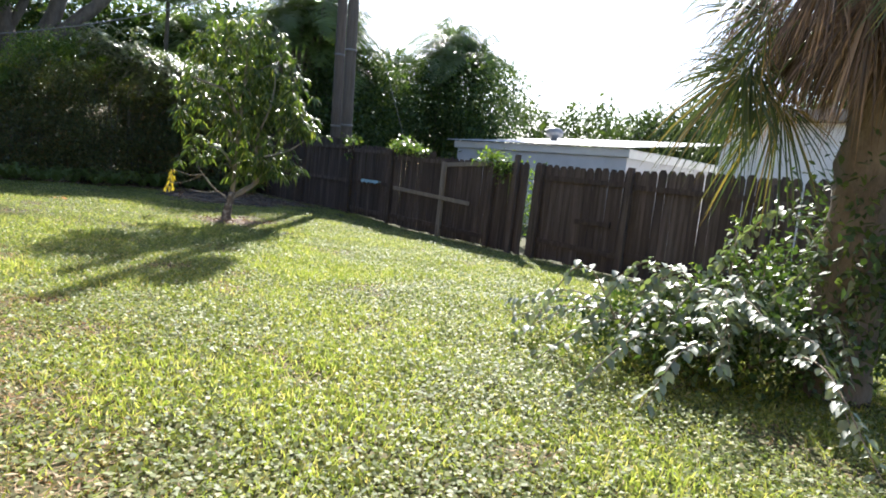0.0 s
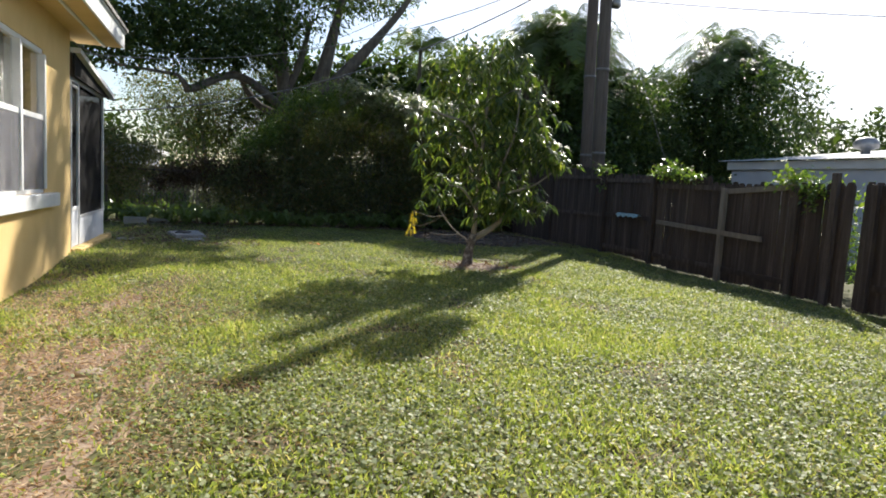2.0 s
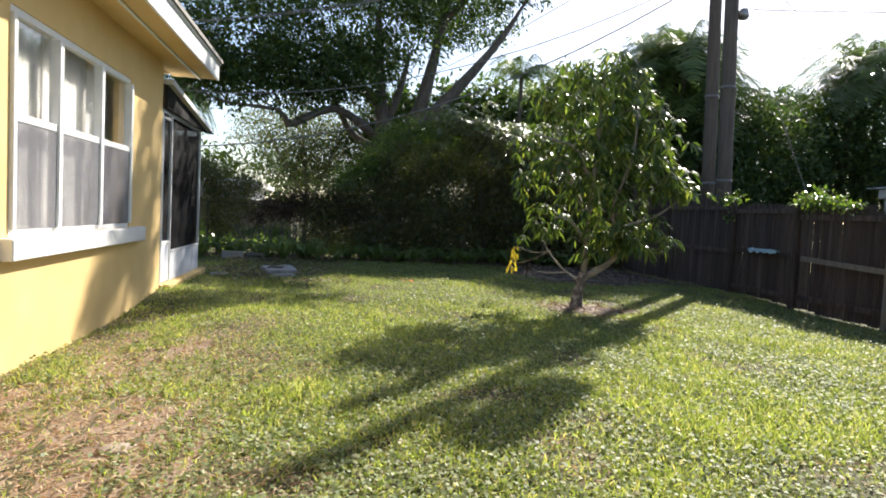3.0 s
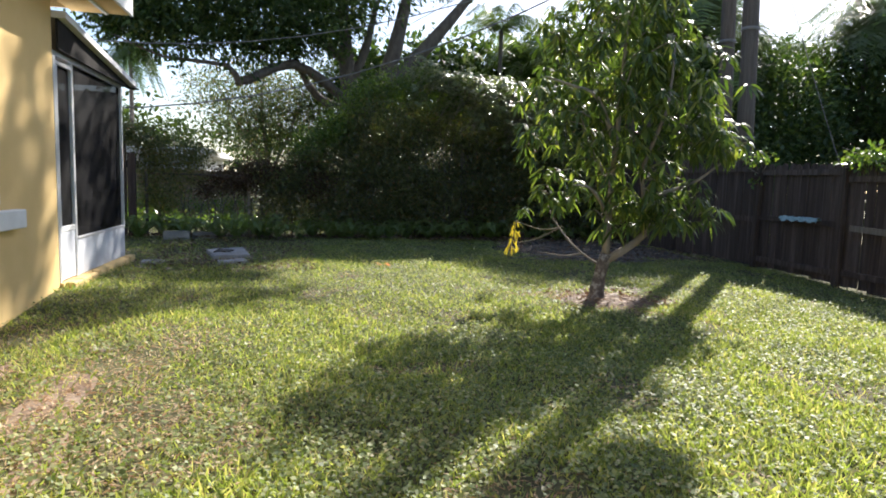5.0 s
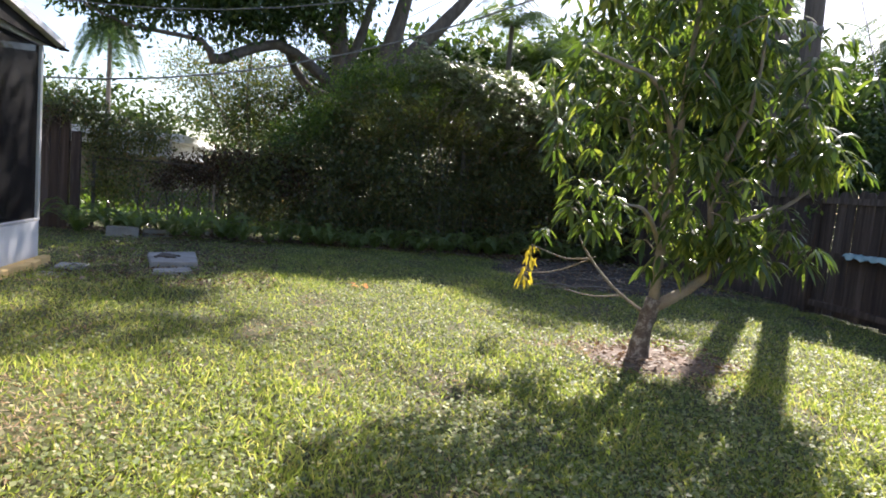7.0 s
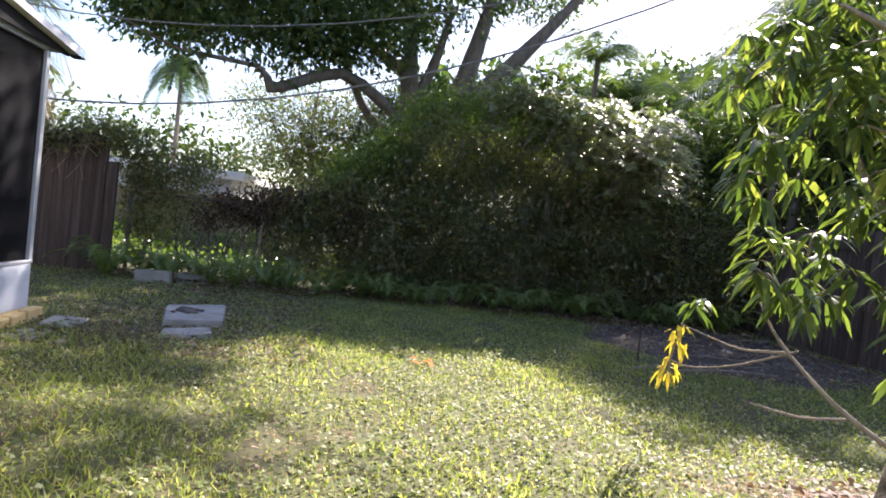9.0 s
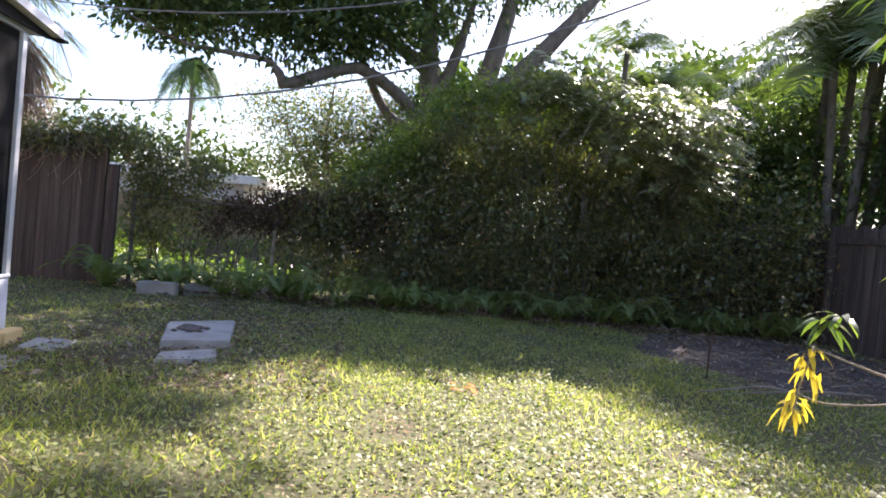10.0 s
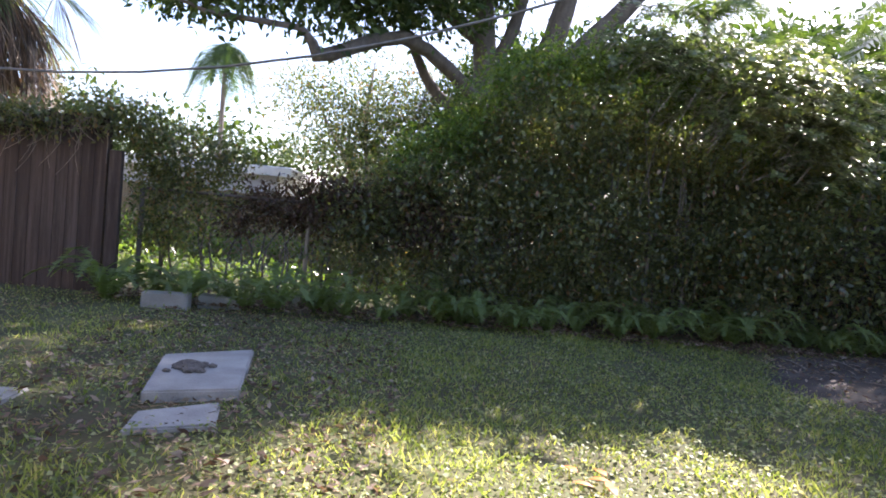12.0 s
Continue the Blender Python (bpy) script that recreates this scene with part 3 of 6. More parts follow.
# ---- house ----
def build_house():
    h = empty("house", (WALL_X, 8.0, 0), label="yellow stucco house with white eaves and window", category="house")
    W0, W1, Z0, Z1 = 7.68, 10.48, 0.93, 2.64
    x0, x1 = WALL_X - 0.2, WALL_X
    # one wall with the window's opening cut through it
    bm = bmesh.new()
    outer = [bm.verts.new((x1, y, z)) for y, z in ((-7.0, -0.25), (11.85, -0.25), (11.85, 3.14), (-7.0, 3.14))]
    inner = [bm.verts.new((x1, y, z)) for y, z in ((W0, Z0), (W1, Z0), (W1, Z1), (W0, Z1))]
    ring = [bm.faces.new((outer[i], outer[(i + 1) % 4], inner[(i + 1) % 4], inner[i])) for i in range(4)]
    g = bmesh.ops.extrude_face_region(bm, geom=ring)
    bmesh.ops.translate(bm, vec=(x0 - x1, 0, 0), verts=[q for q in g["geom"] if isinstance(q, bmesh.types.BMVert)])
    bmesh.ops.recalc_face_normals(bm, faces=bm.faces[:])
    part("wall", bm, M_STUCCO, h)
    part("end_wall", box_bm(WALL_X - 9, x0, 11.65, 11.85, -0.25, 3.14), M_STUCCO, h)
    part("back_wall", box_bm(WALL_X - 9, x0, -7.0, -6.8, -0.25, 3.14), M_STUCCO, h)
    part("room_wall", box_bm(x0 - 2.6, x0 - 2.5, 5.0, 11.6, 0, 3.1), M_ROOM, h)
    part("soffit", box_bm(WALL_X - 0.1, -0.80, -7.2, 12.78, 3.14, 3.165), M_STUCCO, h, "yellow painted soffit boards")
    part("soffit_trim", box_bm(-1.06, -1.025, -7.2, 12.75, 3.118, 3.138), M_WHITE, h)
    part("fascia", box_bm(-0.80, -0.77, -7.2, 12.8, 3.13, 3.36, 0.004), M_WHITE, h, "white fascia board")
    part("drip_edge", box_bm(-0.795, -0.745, -7.2, 12.82, 3.363, 3.385, 0.004), M_ALU, h)
    bm = bmesh.new()
    for a, b in (((-0.72, 3.388), (-9.5, 5.2)),):
        v = [bm.verts.new(p) for p in ((a[0], -7.2, a[1]), (a[0], 12.83, a[1]), (b[0], 12.83, b[1]), (b[0], -7.2, b[1]))]
        f = bm.faces.new(v)
        g = bmesh.ops.extrude_face_region(bm, geom=[f])
        bmesh.ops.translate(bm, vec=(0, 0, 0.05), verts=[q for q in g["geom"] if isinstance(q, bmesh.types.BMVert)])
    bmesh.ops.recalc_face_normals(bm, faces=bm.faces[:])
    part("roof", bm, M_SHINGLE, h, "grey shingle roof")
    bm = bmesh.new()
    v = [bm.verts.new(p) for p in ((-0.80, 12.76, 3.17), (-0.80, 12.79, 3.17), (-9.5, 12.79, 3.17), (-9.5, 12.79, 5.15), (-0.80, 12.79, 3.36))]
    bm.faces.new(v[1:])
    g = bmesh.ops.extrude_face_region(bm, geom=bm.faces[:])
    bmesh.ops.translate(bm, vec=(0, -0.03, 0), verts=[q for q in g["geom"] if isinstance(q, bmesh.types.BMVert)])
    bm.verts.remove(v[0])
    part("gable_board", bm, M_STUCCO, h)
    # window: three sashes side by side, set near the wall's face
    xb = x0 + 0.08
    w = part("window", box_bm(xb + 0.05, xb + 0.11, W0, W1, Z1 - 0.06, Z1, 0.004), M_WHITE, h, "white three-light single-hung window with curtains")
    part("window_frame", box_bm(xb + 0.05, xb + 0.11, W0, W1, Z0, Z0 + 0.05, 0.004), M_WHITE, w)
    for y in (W0 + 0.03, 8.51, 9.5, W1 - 0.03):
        k = 0.038 if 8 < y < 10 else 0.03
        part("mullion", box_bm(xb + 0.055, xb + 0.15, y - k, y + k, Z0 + 0.05, Z1 - 0.06, 0.006), M_WHITE, w)
    for a, b in ((W0 + 0.06, 8.472), (8.548, 9.462), (9.538, W1 - 0.06)):
        part("sash_rail", box_bm(xb + 0.05, xb + 0.13, a, b, 1.80, 1.86, 0.004), M_WHITE, w)
        for z0, z1, off in ((Z0 + 0.05, 1.80, 0.085), (1.86, Z1 - 0.06, 0.07)):
            p = part("pane", box_bm(xb + off, xb + off + 0.005, a, b, z0, z1), M_GLASS, w)
            p.visible_shadow = False
        mesh_screen = part("screen", box_bm(xb + 0.128, xb + 0.131, a, b, Z0 + 0.05, 1.80), M_GREYSCREEN, w, "grey insect screen on the lower sash")
        mesh_screen.visible_shadow = False
        # curtain drawn over most of the light, pleated
        back = 0.16 if a > 9.5 else 0.0          # the last light's curtain hangs deeper in the room
        c0, c1 = a - 0.02 - back, b + 0.02 + back
        ny = 26
        yy = np.linspace(c0, c1, ny)
        xx = xb - 0.02 - back + 0.007 * np.sin(np.arange(ny) * 1.55)
        V = np.concatenate([np.stack([xx, yy, np.full(ny, Z0 - 0.03)], 1), np.stack([xx, yy, np.full(ny, Z1 - 0.02)], 1), np.stack([xx - 0.008, yy, np.full(ny, Z0 - 0.03)], 1), np.stack([xx - 0.008, yy, np.full(ny, Z1 - 0.02)], 1)])
        i = np.arange(ny - 1)
        F = np.concatenate([np.stack([i, i + 1, ny + i + 1, ny + i], 1), np.stack([2 * ny + i + 1, 2 * ny + i, 3 * ny + i, 3 * ny + i + 1], 1)])
        mesh_np("curtain", V, F, M_CURTAIN, w, "pale pleated curtain", smooth=True)
    part("window_sill", box_bm(x0 + 0.02, x1 + 0.09, W0 - 0.12, 10.85, 0.76, Z0 - 0.002, 0.01), M_WHITE, w, "thick white masonry sill")


build_house()


def build_porch():
    p = empty("screened_porch", (WALL_X, 13.5, 0), label="screened porch with low white wall and shade-dark gap under its sloping roof", category="porch")
    X, Y0, Y1 = WALL_X, 11.853, 14.43
    rng = random.Random(4)
    part("base_course", box_bm(X - 2.9, X + 0.035, Y0, Y1 + 0.05, -0.25, 0.075), M_STUCCO, p, "yellow painted base course")
    y = 11.9
    blk = box_bm(-0.05, 0.05, -0.13, 0.13, -0.06, 0.055, 0.012)
    me = bpy.data.meshes.new("edge_block")
    blk.to_mesh(me)
    blk.free()
    me.materials.append(M_STUCCO)
    while y < Y1 - 0.1:
        ob = new("edge_block", me)
        ob.location = (X + 0.085, y + 0.14, 0.03 + rng.uniform(-0.012, 0.012))
        ob.rotation_euler = (0, 0, rng.uniform(-0.06, 0.06))
        attach(ob, p)
        y += 0.285
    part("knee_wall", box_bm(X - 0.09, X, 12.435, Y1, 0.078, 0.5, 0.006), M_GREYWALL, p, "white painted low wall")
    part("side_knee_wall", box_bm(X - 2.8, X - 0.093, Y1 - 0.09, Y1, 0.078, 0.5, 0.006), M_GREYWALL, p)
    # posts and rails
    for yy, w, z0 in ((Y0 + 0.03, 0.03, 0.078), (12.4, 0.03, 0.078), (Y1 - 0.03, 0.03, 0.503)):
        part("post", box_bm(X - 0.06, X + 0.006, yy - w, yy + w, z0, 2.48, 0.004), M_ALU, p, "aluminium post")
    part("top_rail", box_bm(X - 0.06, X, Y0, Y1, 2.483, 2.535, 0.004), M_ALU, p)
    part("sill_rail", box_bm(X - 0.06, X + 0.012, 12.435, Y1, 0.503, 0.53, 0.004), M_ALU, p)
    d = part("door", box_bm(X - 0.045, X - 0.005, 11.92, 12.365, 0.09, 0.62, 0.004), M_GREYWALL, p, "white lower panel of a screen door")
    part("door_rail", box_bm(X - 0.05, X + 0.004, 11.92, 12.365, 0.623, 0.68, 0.004), M_WHITE, d)
    part("door_stile", box_bm(X - 0.05, X + 0.004, 11.92, 11.96, 0.683, 2.397, 0.004), M_ALU, d)
    part("door_head", box_bm(X - 0.05, X + 0.004, 11.92, 12.365, 2.40, 2.44, 0.004), M_ALU, d)
    part("screen", box_bm(X - 0.03, X - 0.026, 11.96, 12.365, 0.68, 2.4), M_SCREEN, d, "dark insect screen")
    part("screen", box_bm(X - 0.03, X - 0.026, 12.43, Y1 - 0.06, 0.53, 2.48), M_SCREEN, p, "dark insect screen")
    part("screen", box_bm(X - 2.8, X - 0.06, Y1 - 0.03, Y1 - 0.026, 0.5, 2.42), M_SCREEN, p, "dark insect screen")
    for xx in (X - 0.95, X - 1.9, X - 2.8):
        part("post", box_bm(xx - 0.03, xx + 0.03, Y1 - 0.06, Y1 + 0.004, 0.503, 2.42, 0.004), M_ALU, p)
    # roof: thin pan sloping down from the house
    bm = bmesh.new()
    v = [bm.verts.new(q) for q in ((X + 0.13, Y0 + 0.02, 2.86), (X + 0.13, Y1 + 0.3, 2.54), (X - 3.1, Y1 + 0.3, 2.54), (X - 3.1, Y0 + 0.02, 2.86))]
    f = bm.faces.new(v)
    g = bmesh.ops.extrude_face_region(bm, geom=[f])
    bmesh.ops.translate(bm, vec=(0, 0, 0.07), verts=[q for q in g["geom"] if isinstance(q, bmesh.types.BMVert)])
    bmesh.ops.recalc_face_normals(bm, faces=bm.faces[:])
    part("roof_panel", bm, M_WHITEROOF, p, "white metal pan roof")
    # near-black sheet painting the shade between top rail and sloping roof
    bm = bmesh.new()
    v = [bm.verts.new(q) for q in ((X + 0.03, Y0 + 0.02, 2.54), (X + 0.03, Y1 + 0.24, 2.51), (X + 0.03, Y1 + 0.28, 2.535), (X + 0.03, Y0 + 0.02, 2.855))]
    f = bm.faces.new(v)
    g = bmesh.ops.extrude_face_region(bm, geom=[f])
    bmesh.ops.translate(bm, vec=(0.025, 0, 0), verts=[q for q in g["geom"] if isinstance(q, bmesh.types.BMVert)])
    bmesh.ops.recalc_face_normals(bm, faces=bm.faces[:])
    part("roof_edge", bm, M_DARK, p, "near-black panel for the shaded gap under the sloping roof")
    part("roof_lip", box_bm(X + 0.06, X + 0.16, Y1 + 0.24, Y1 + 0.34, 2.51, 2.532, 0.004), M_DARK, p)
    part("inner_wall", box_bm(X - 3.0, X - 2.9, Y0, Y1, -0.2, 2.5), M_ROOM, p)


build_porch()


# ---- fences ----
def plank_mesh(w, t, h, material, name="plank", dog=True):
    """An upright board with clipped top corners."""
    bm = bmesh.new()
    c = w * 0.24 if dog else 0.001
    outline = [(-w / 2, 0), (w / 2, 0), (w / 2, h - c), (w / 2 - c, h), (-w / 2 + c, h), (-w / 2, h - c)]
    f = bm.faces.new([bm.verts.new((0, a, b)) for a, b in outline])
    g = bmesh.ops.extrude_face_region(bm, geom=[f])
    bmesh.ops.translate(bm, vec=(t, 0, 0), verts=[q for q in g["geom"] if isinstance(q, bmesh.types.BMVert)])
    bmesh.ops.recalc_face_normals(bm, faces=bm.faces[:])
    me = bpy.data.meshes.new(name)
    bm.to_mesh(me)
    bm.free()
    me.materials.append(material)
    return me


FX = 8.72


def build_side_fence():
    f = empty("wooden_fence", (FX, 9, 0), label="dark weathered board fence with loose rails and gaps", category="fence")
    rng = random.Random(8)
    sizes = [plank_mesh(w, 0.018, 1.0, M_FENCE) for w in (0.138, 0.142, 0.135)]
    y = -2.0
    while y < 19.1:
        gap = 7.62 < y < 7.77          # the open slit beside the gate
        h = 1.66 + 0.04 * math.sin(y * 0.7)
        if 8.0 < y < 10.4:
            h = 1.60
        if y > 10.9:
            h = 1.74
        if y > 13.8:
            h = 1.90
        if not gap:
            ob = new("plank", rng.choice(sizes))
            z = float(ground_z(FX, y)) + rng.uniform(0.01, 0.05)
            ob.location = (FX + rng.uniform(0, 0.006), y, z)
            ob.scale = (1, 1, h + rng.uniform(-0.025, 0.02) - z)
            ob.rotation_euler = (rng.uniform(-0.006, 0.006), rng.uniform(-0.008, 0.008), 0)
            attach(ob, f)
        y += 0.1445 if rng.random() > 0.10 else 0.158
    for yy, top in ((1.4, 1.6), (3.5, 1.58), (5.62, 1.66), (7.44, 1.6), (8.02, 1.75), (8.62, 1.55), (10.05, 1.5), (11.9, 1.66), (13.6, 1.80), (16.0, 1.85), (18.1, 1.85)):
        z = float(ground_z(FX, yy)) - 0.1
        part("post", box_bm(FX - 0.10, FX - 0.012, yy - 0.045, yy + 0.045, z, top, 0.006), M_FENCEPALE if yy in (10.05,) else M_FENCE, f, "square fence post")
    def rail(y0, y1, z0, z1, mat=M_FENCE, off=0.0, h=0.085):
        bm = box_bm(-0.019, 0.019, -0.5, 0.5, -h / 2, h / 2, 0.0)
        L = math.hypot(y1 - y0, z1 - z0)
        bmesh.ops.transform(bm, verts=bm.verts[:], matrix=Matrix.Translation((FX - 0.022 - off, (y0 + y1) / 2, (z0 + z1) / 2)) @ Matrix.Rotation(math.atan2(z1 - z0, y1 - y0), 4, 'X') @ Matrix.Diagonal((1, L, 1, 1)))
        part("rail", bm, mat, f, "loose horizontal rail" if off else "")
    for y0, y1, z in ((-2, 1.35, 1.35), (1.45, 3.45, 1.33), (3.55, 5.57, 1.36), (5.67, 7.39, 1.38), (13.65, 15.95, 1.66), (16.05, 18.05, 1.66), (11.95, 13.55, 1.60), (10.1, 11.85, 1.50)):
        rail(y0, y1, z, z)
    for y0, y1, z in ((-2, 1.35, 0.3), (1.45, 3.45, 0.28), (3.55, 5.57, 0.26), (5.67, 7.39, 0.24), (10.1, 11.85, 0.15), (11.95, 13.81, 0.15), (8.66, 10.0, 0.12)):
        rail(y0, y1, z, z + 0.02)
    rail(8.66, 10.1, 1.55, 1.44, M_FENCEPALE)
    rail(9.15, 11.68, 0.72, 0.82, M_FENCEPALE, 0.082, 0.08)
    rail(11.95, 13.55, 0.85, 0.86, M_FENCE)
    rail(13.66, 16.0, 0.82, 0.82, M_FENCE)
    rail(5.9, 6.6, 0.72, 0.70, M_FENCE)
    return f


build_side_fence()


def fence_run(name, x0, x1, y, top, rng, material, label, nz=-0.05):
    f = empty(name, ((x0 + x1) / 2, y, 0), label=label, category="fence")
    me = plank_mesh(0.14, 0.018, 1.0, material, dog=False)
    x = x0 + 0.07
    while x < x1 - 0.06:
        ob = new("plank", me)
        ob.location = (x, y + rng.uniform(0, 0.006), nz + rng.uniform(0, 0.03))
        ob.rotation_euler = (0, 0, radians(90))
        ob.scale = (1, 1, top + rng.uniform(-0.03, 0.03) - nz)
        attach(ob, f)
        x += 0.146
    for z in (0.35, top - 0.3):
        part("rail", box_bm(x0, x1, y + 0.028, y + 0.066, z, z + 0.085), material, f)
    k = x0 + 0.05
    while k <= x1:
        part("post", box_bm(k - 0.045, k + 0.045, y + 0.069, y + 0.158, -0.1, top - 0.02, 0.006), material, f, "square fence post")
        k += 2.2
    return f


rngf = random.Random(12)
fence_run("wooden_fence", -9.0, -2.285, 18.36, 2.06, rngf, M_FENCE, "tall dark board fence panel under hanging dead vines")
part("post", box_bm(-2.24, -2.09, 18.31, 18.38, -0.1, 1.7, 0.008), M_FENCE, bpy.data.objects["wooden_fence.001"], "broad end post")
fence_run("wooden_fence", 5.0, 8.66, 19.15, 1.85, rngf, M_FENCE, "dark board fence behind the hedge")
fence_run("tan_fence", -9.0, -0.4, 25.0, 1.42, rngf, M_TANFENCE, "tan board fence beyond the neighbour's lawn")


def build_chain_link():
    f = empty("chain_link_fence", (1.4, 18.55, 0), label="galvanised chain link fence overgrown with vines", category="fence")
    for x in (-1.95, 0.09, 2.2, 4.4):
        V, F = tube_np([(x, 18.6, -0.1), (x, 18.6, 0.6), (x, 18.6, 1.32)], [0.03, 0.03], 10)
        mesh_np("post", V, F, M_BARK if x != 0.09 else M_BARKPALE, f, "round fence post", smooth=True)
    V, F = tube_np([(-1.95, 18.6, 1.29), (1.2, 18.6, 1.29), (4.9, 18.6, 1.29)], [0.018, 0.018], 8)
    mesh_np("top_rail", V, F, M_BARK, f, smooth=True)
    allV, allF, n = [], [], 0
    for k in np.arange(-3.1, 4.9, 0.085):
        for s in (1, -1):
            a, b = (k, 0.05), (k + 1.2, 1.27)
            if s < 0:
                a, b = (k + 1.2, 0.05), (k, 1.27)
            lo, hi = -1.92, 4.88
            if min(a[0], b[0]) < lo or max(a[0], b[0]) > hi:
                continue
            V, F = tube_np([(a[0], 18.62, a[1]), (b[0], 18.62, b[1])], [0.0016, 0.0016], 3)
            allV.append(V)
            allF.append(F[0] + n)
            n += len(V)
    tagged(mesh_np("wire_mesh", np.concatenate(allV), np.concatenate(allF), M_LINK, f), kind="stuff")


build_chain_link()


# ---- plants ----
def build_mango():
    t = empty("young_mango_tree", (4.4, 10.75, 0.02), label="young mango tree with drooping glossy leaves in mulch", category="tree")
    limb("trunk", [(4.38, 10.75, -0.05), (4.40, 10.75, 0.25), (4.47, 10.75, 0.55)], [0.105, 0.07, 0.064], M_MANGOBARK, t, 12, 8, 0.05, "short blotched grey and brown trunk")
    limbs = [
        ([(4.47, 10.75, 0.52), (4.50, 10.78, 1.1), (4.55, 10.8, 1.9), (4.62, 10.85, 2.9), (4.65, 10.85, 3.4)], [0.046, 0.036, 0.029, 0.018, 0.01]),
        ([(4.46, 10.74, 0.48), (4.78, 10.70, 0.68), (4.92, 10.66, 0.92), (4.75, 10.6, 1.45), (4.95, 10.5, 2.1), (5.0, 10.5, 2.8)], [0.05, 0.042, 0.034, 0.026, 0.018, 0.008]),
        ([(4.42, 10.78, 0.42), (4.22, 11.0, 0.6), (4.1, 11.3, 0.85), (4.05, 11.45, 1.05)], [0.014, 0.012, 0.009, 0.006]),
        ([(4.12, 11.25, 0.8), (4.0, 11.5, 0.76), (3.88, 11.7, 0.8), (3.79, 11.84, 0.84)], [0.008, 0.007, 0.005, 0.004]),
        ([(4.14, 11.2, 0.82), (3.98, 11.5, 0.66), (3.84, 11.75, 0.58), (3.76, 11.87, 0.6)], [0.007, 0.006, 0.005, 0.003]),
    ([(4.27, 10.95, 0.53), (4.08, 11.05, 0.5), (3.86, 11.15, 0.53)], [0.009, 0.007, 0.005]),
    ([(4.55, 10.8, 1.7), (4.2, 10.6, 2.2), (3.85, 10.5, 2.3), (3.55, 10.45, 2.36)], [0.03, 0.022, 0.015, 0.008]),
        ([(4.85, 10.55, 1.2), (5.3, 10.5, 1.35), (5.6, 10.5, 1.55), (5.8, 10.5, 1.7)], [0.022, 0.017, 0.012, 0.006]),
        ([(4.6, 10.8, 2.3), (4.95, 11.1, 2.75), (5.1, 11.2, 3.2)], [0.025, 0.018, 0.008]),
        ([(4.52, 10.8, 1.3), (4.4, 11.2, 1.8), (4.3, 11.4, 2.4)], [0.03, 0.02, 0.01]),
        ([(4.5, 10.78, 0.95), (4.1, 10.4, 1.25), (3.85, 10.3, 1.3)], [0.022, 0.016, 0.008]),
    ]
    for i, (p, r) in enumerate(limbs):
        limb("branch", p, r, M_BARKPALE, t, 8, 14, 0.04, seed=i + 20)
    rng = np.random.default_rng(31)
    blobs = [((4.5, 10.8, 2.75), (0.66, 0.7, 0.7)), ((4.45, 10.75, 2.1), (0.66, 0.7, 0.6)), ((4.7, 10.8, 1.55), (0.62, 0.6, 0.45)), ((4.1, 11.2, 1.3), (0.4, 0.4, 0.3)), ((5.25, 10.5, 1.15), (0.42, 0.4, 0.3)), ((5.65, 10.55, 1.8), (0.5, 0.42, 0.26)), ((5.5, 10.5, 1.95), (0.4, 0.4, 0.3)),
             ((5.25, 10.6, 2.1), (0.45, 0.5, 0.5)), ((3.75, 11.1, 2.35), (0.42, 0.4, 0.32)), ((4.7, 10.85, 3.35), (0.55, 0.5, 0.3)), ((5.15, 10.9, 2.95), (0.5, 0.5, 0.45)), ((3.9, 11.75, 0.98), (0.16, 0.16, 0.06)), ((5.0, 10.55, 1.05), (0.42, 0.35, 0.2)), ((4.85, 10.9, 1.1), (0.45, 0.35, 0.22)), ((4.58, 10.72, 1.0), (0.36, 0.3, 0.24)), ((5.2, 10.1, 2.45), (0.36, 0.34, 0.4)), ((4.15, 10.75, 3.1), (0.35, 0.4, 0.4)), ((5.1, 10.9, 2.55), (0.4, 0.42, 0.45)), ((3.95, 10.9, 2.85), (0.38, 0.4, 0.4)), ((3.8, 10.9, 1.9), (0.4, 0.4, 0.35))]
    w = np.array([np.prod(r) ** 0.7 for _, r in blobs])
    k = 660
    idx = rng.choice(len(blobs), k, p=w / w.sum())
    d = unit(rng.standard_normal((k, 3)))
    cen = np.array([b[0] for b in blobs])[idx] + d * np.array([b[1] for b in blobs])[idx] * (0.25 + 0.8 * rng.random((k, 1)) ** 0.7)
    per = 10
    pos = np.repeat(cen, per, 0)
    ang = rng.uniform(0, 2 * np.pi, k * per)
    along = np.stack([np.cos(ang), np.sin(ang), rng.uniform(-0.8, 0.3, k * per)], 1) + np.repeat(d, per, 0) * 0.3
    L = rng.uniform(0.09, 0.18, k * per)
    nor = rng.standard_normal((k * per, 3)) * 0.3 + np.array([0, 0, 1.0])
    V, F = long_leaves_np(pos + unit(along) * 0.02, along, nor, L, L * rng.uniform(0.19, 0.26, k * per), 0.65)
    tagged(mesh_np("crown", V, F, M_MANGO, t, "drooping long green leaves in whorls"), kind="stuff")
    # thin twigs that carry the whorls
    allV, allF, n = [], [], 0
    for i in range(0, k, 3):
        c = cen[i]
        b = np.array(blobs[idx[i]][0])
        V, F = tube_np([b * 0.35 + c * 0.65 + np.array([0, 0, -0.06]), c * 0.9 + b * 0.1, c], [0.008, 0.004], 4)
        allV.append(V)
        allF.append(F[0] + n)
        n += len(V)
    tagged(mesh_np("fine_twig", np.concatenate(allV), np.concatenate(allF), M_BARKPALE, t), kind="stuff")
    # a few yellow leaves on the lowest twig
    ry = np.random.default_rng(33)
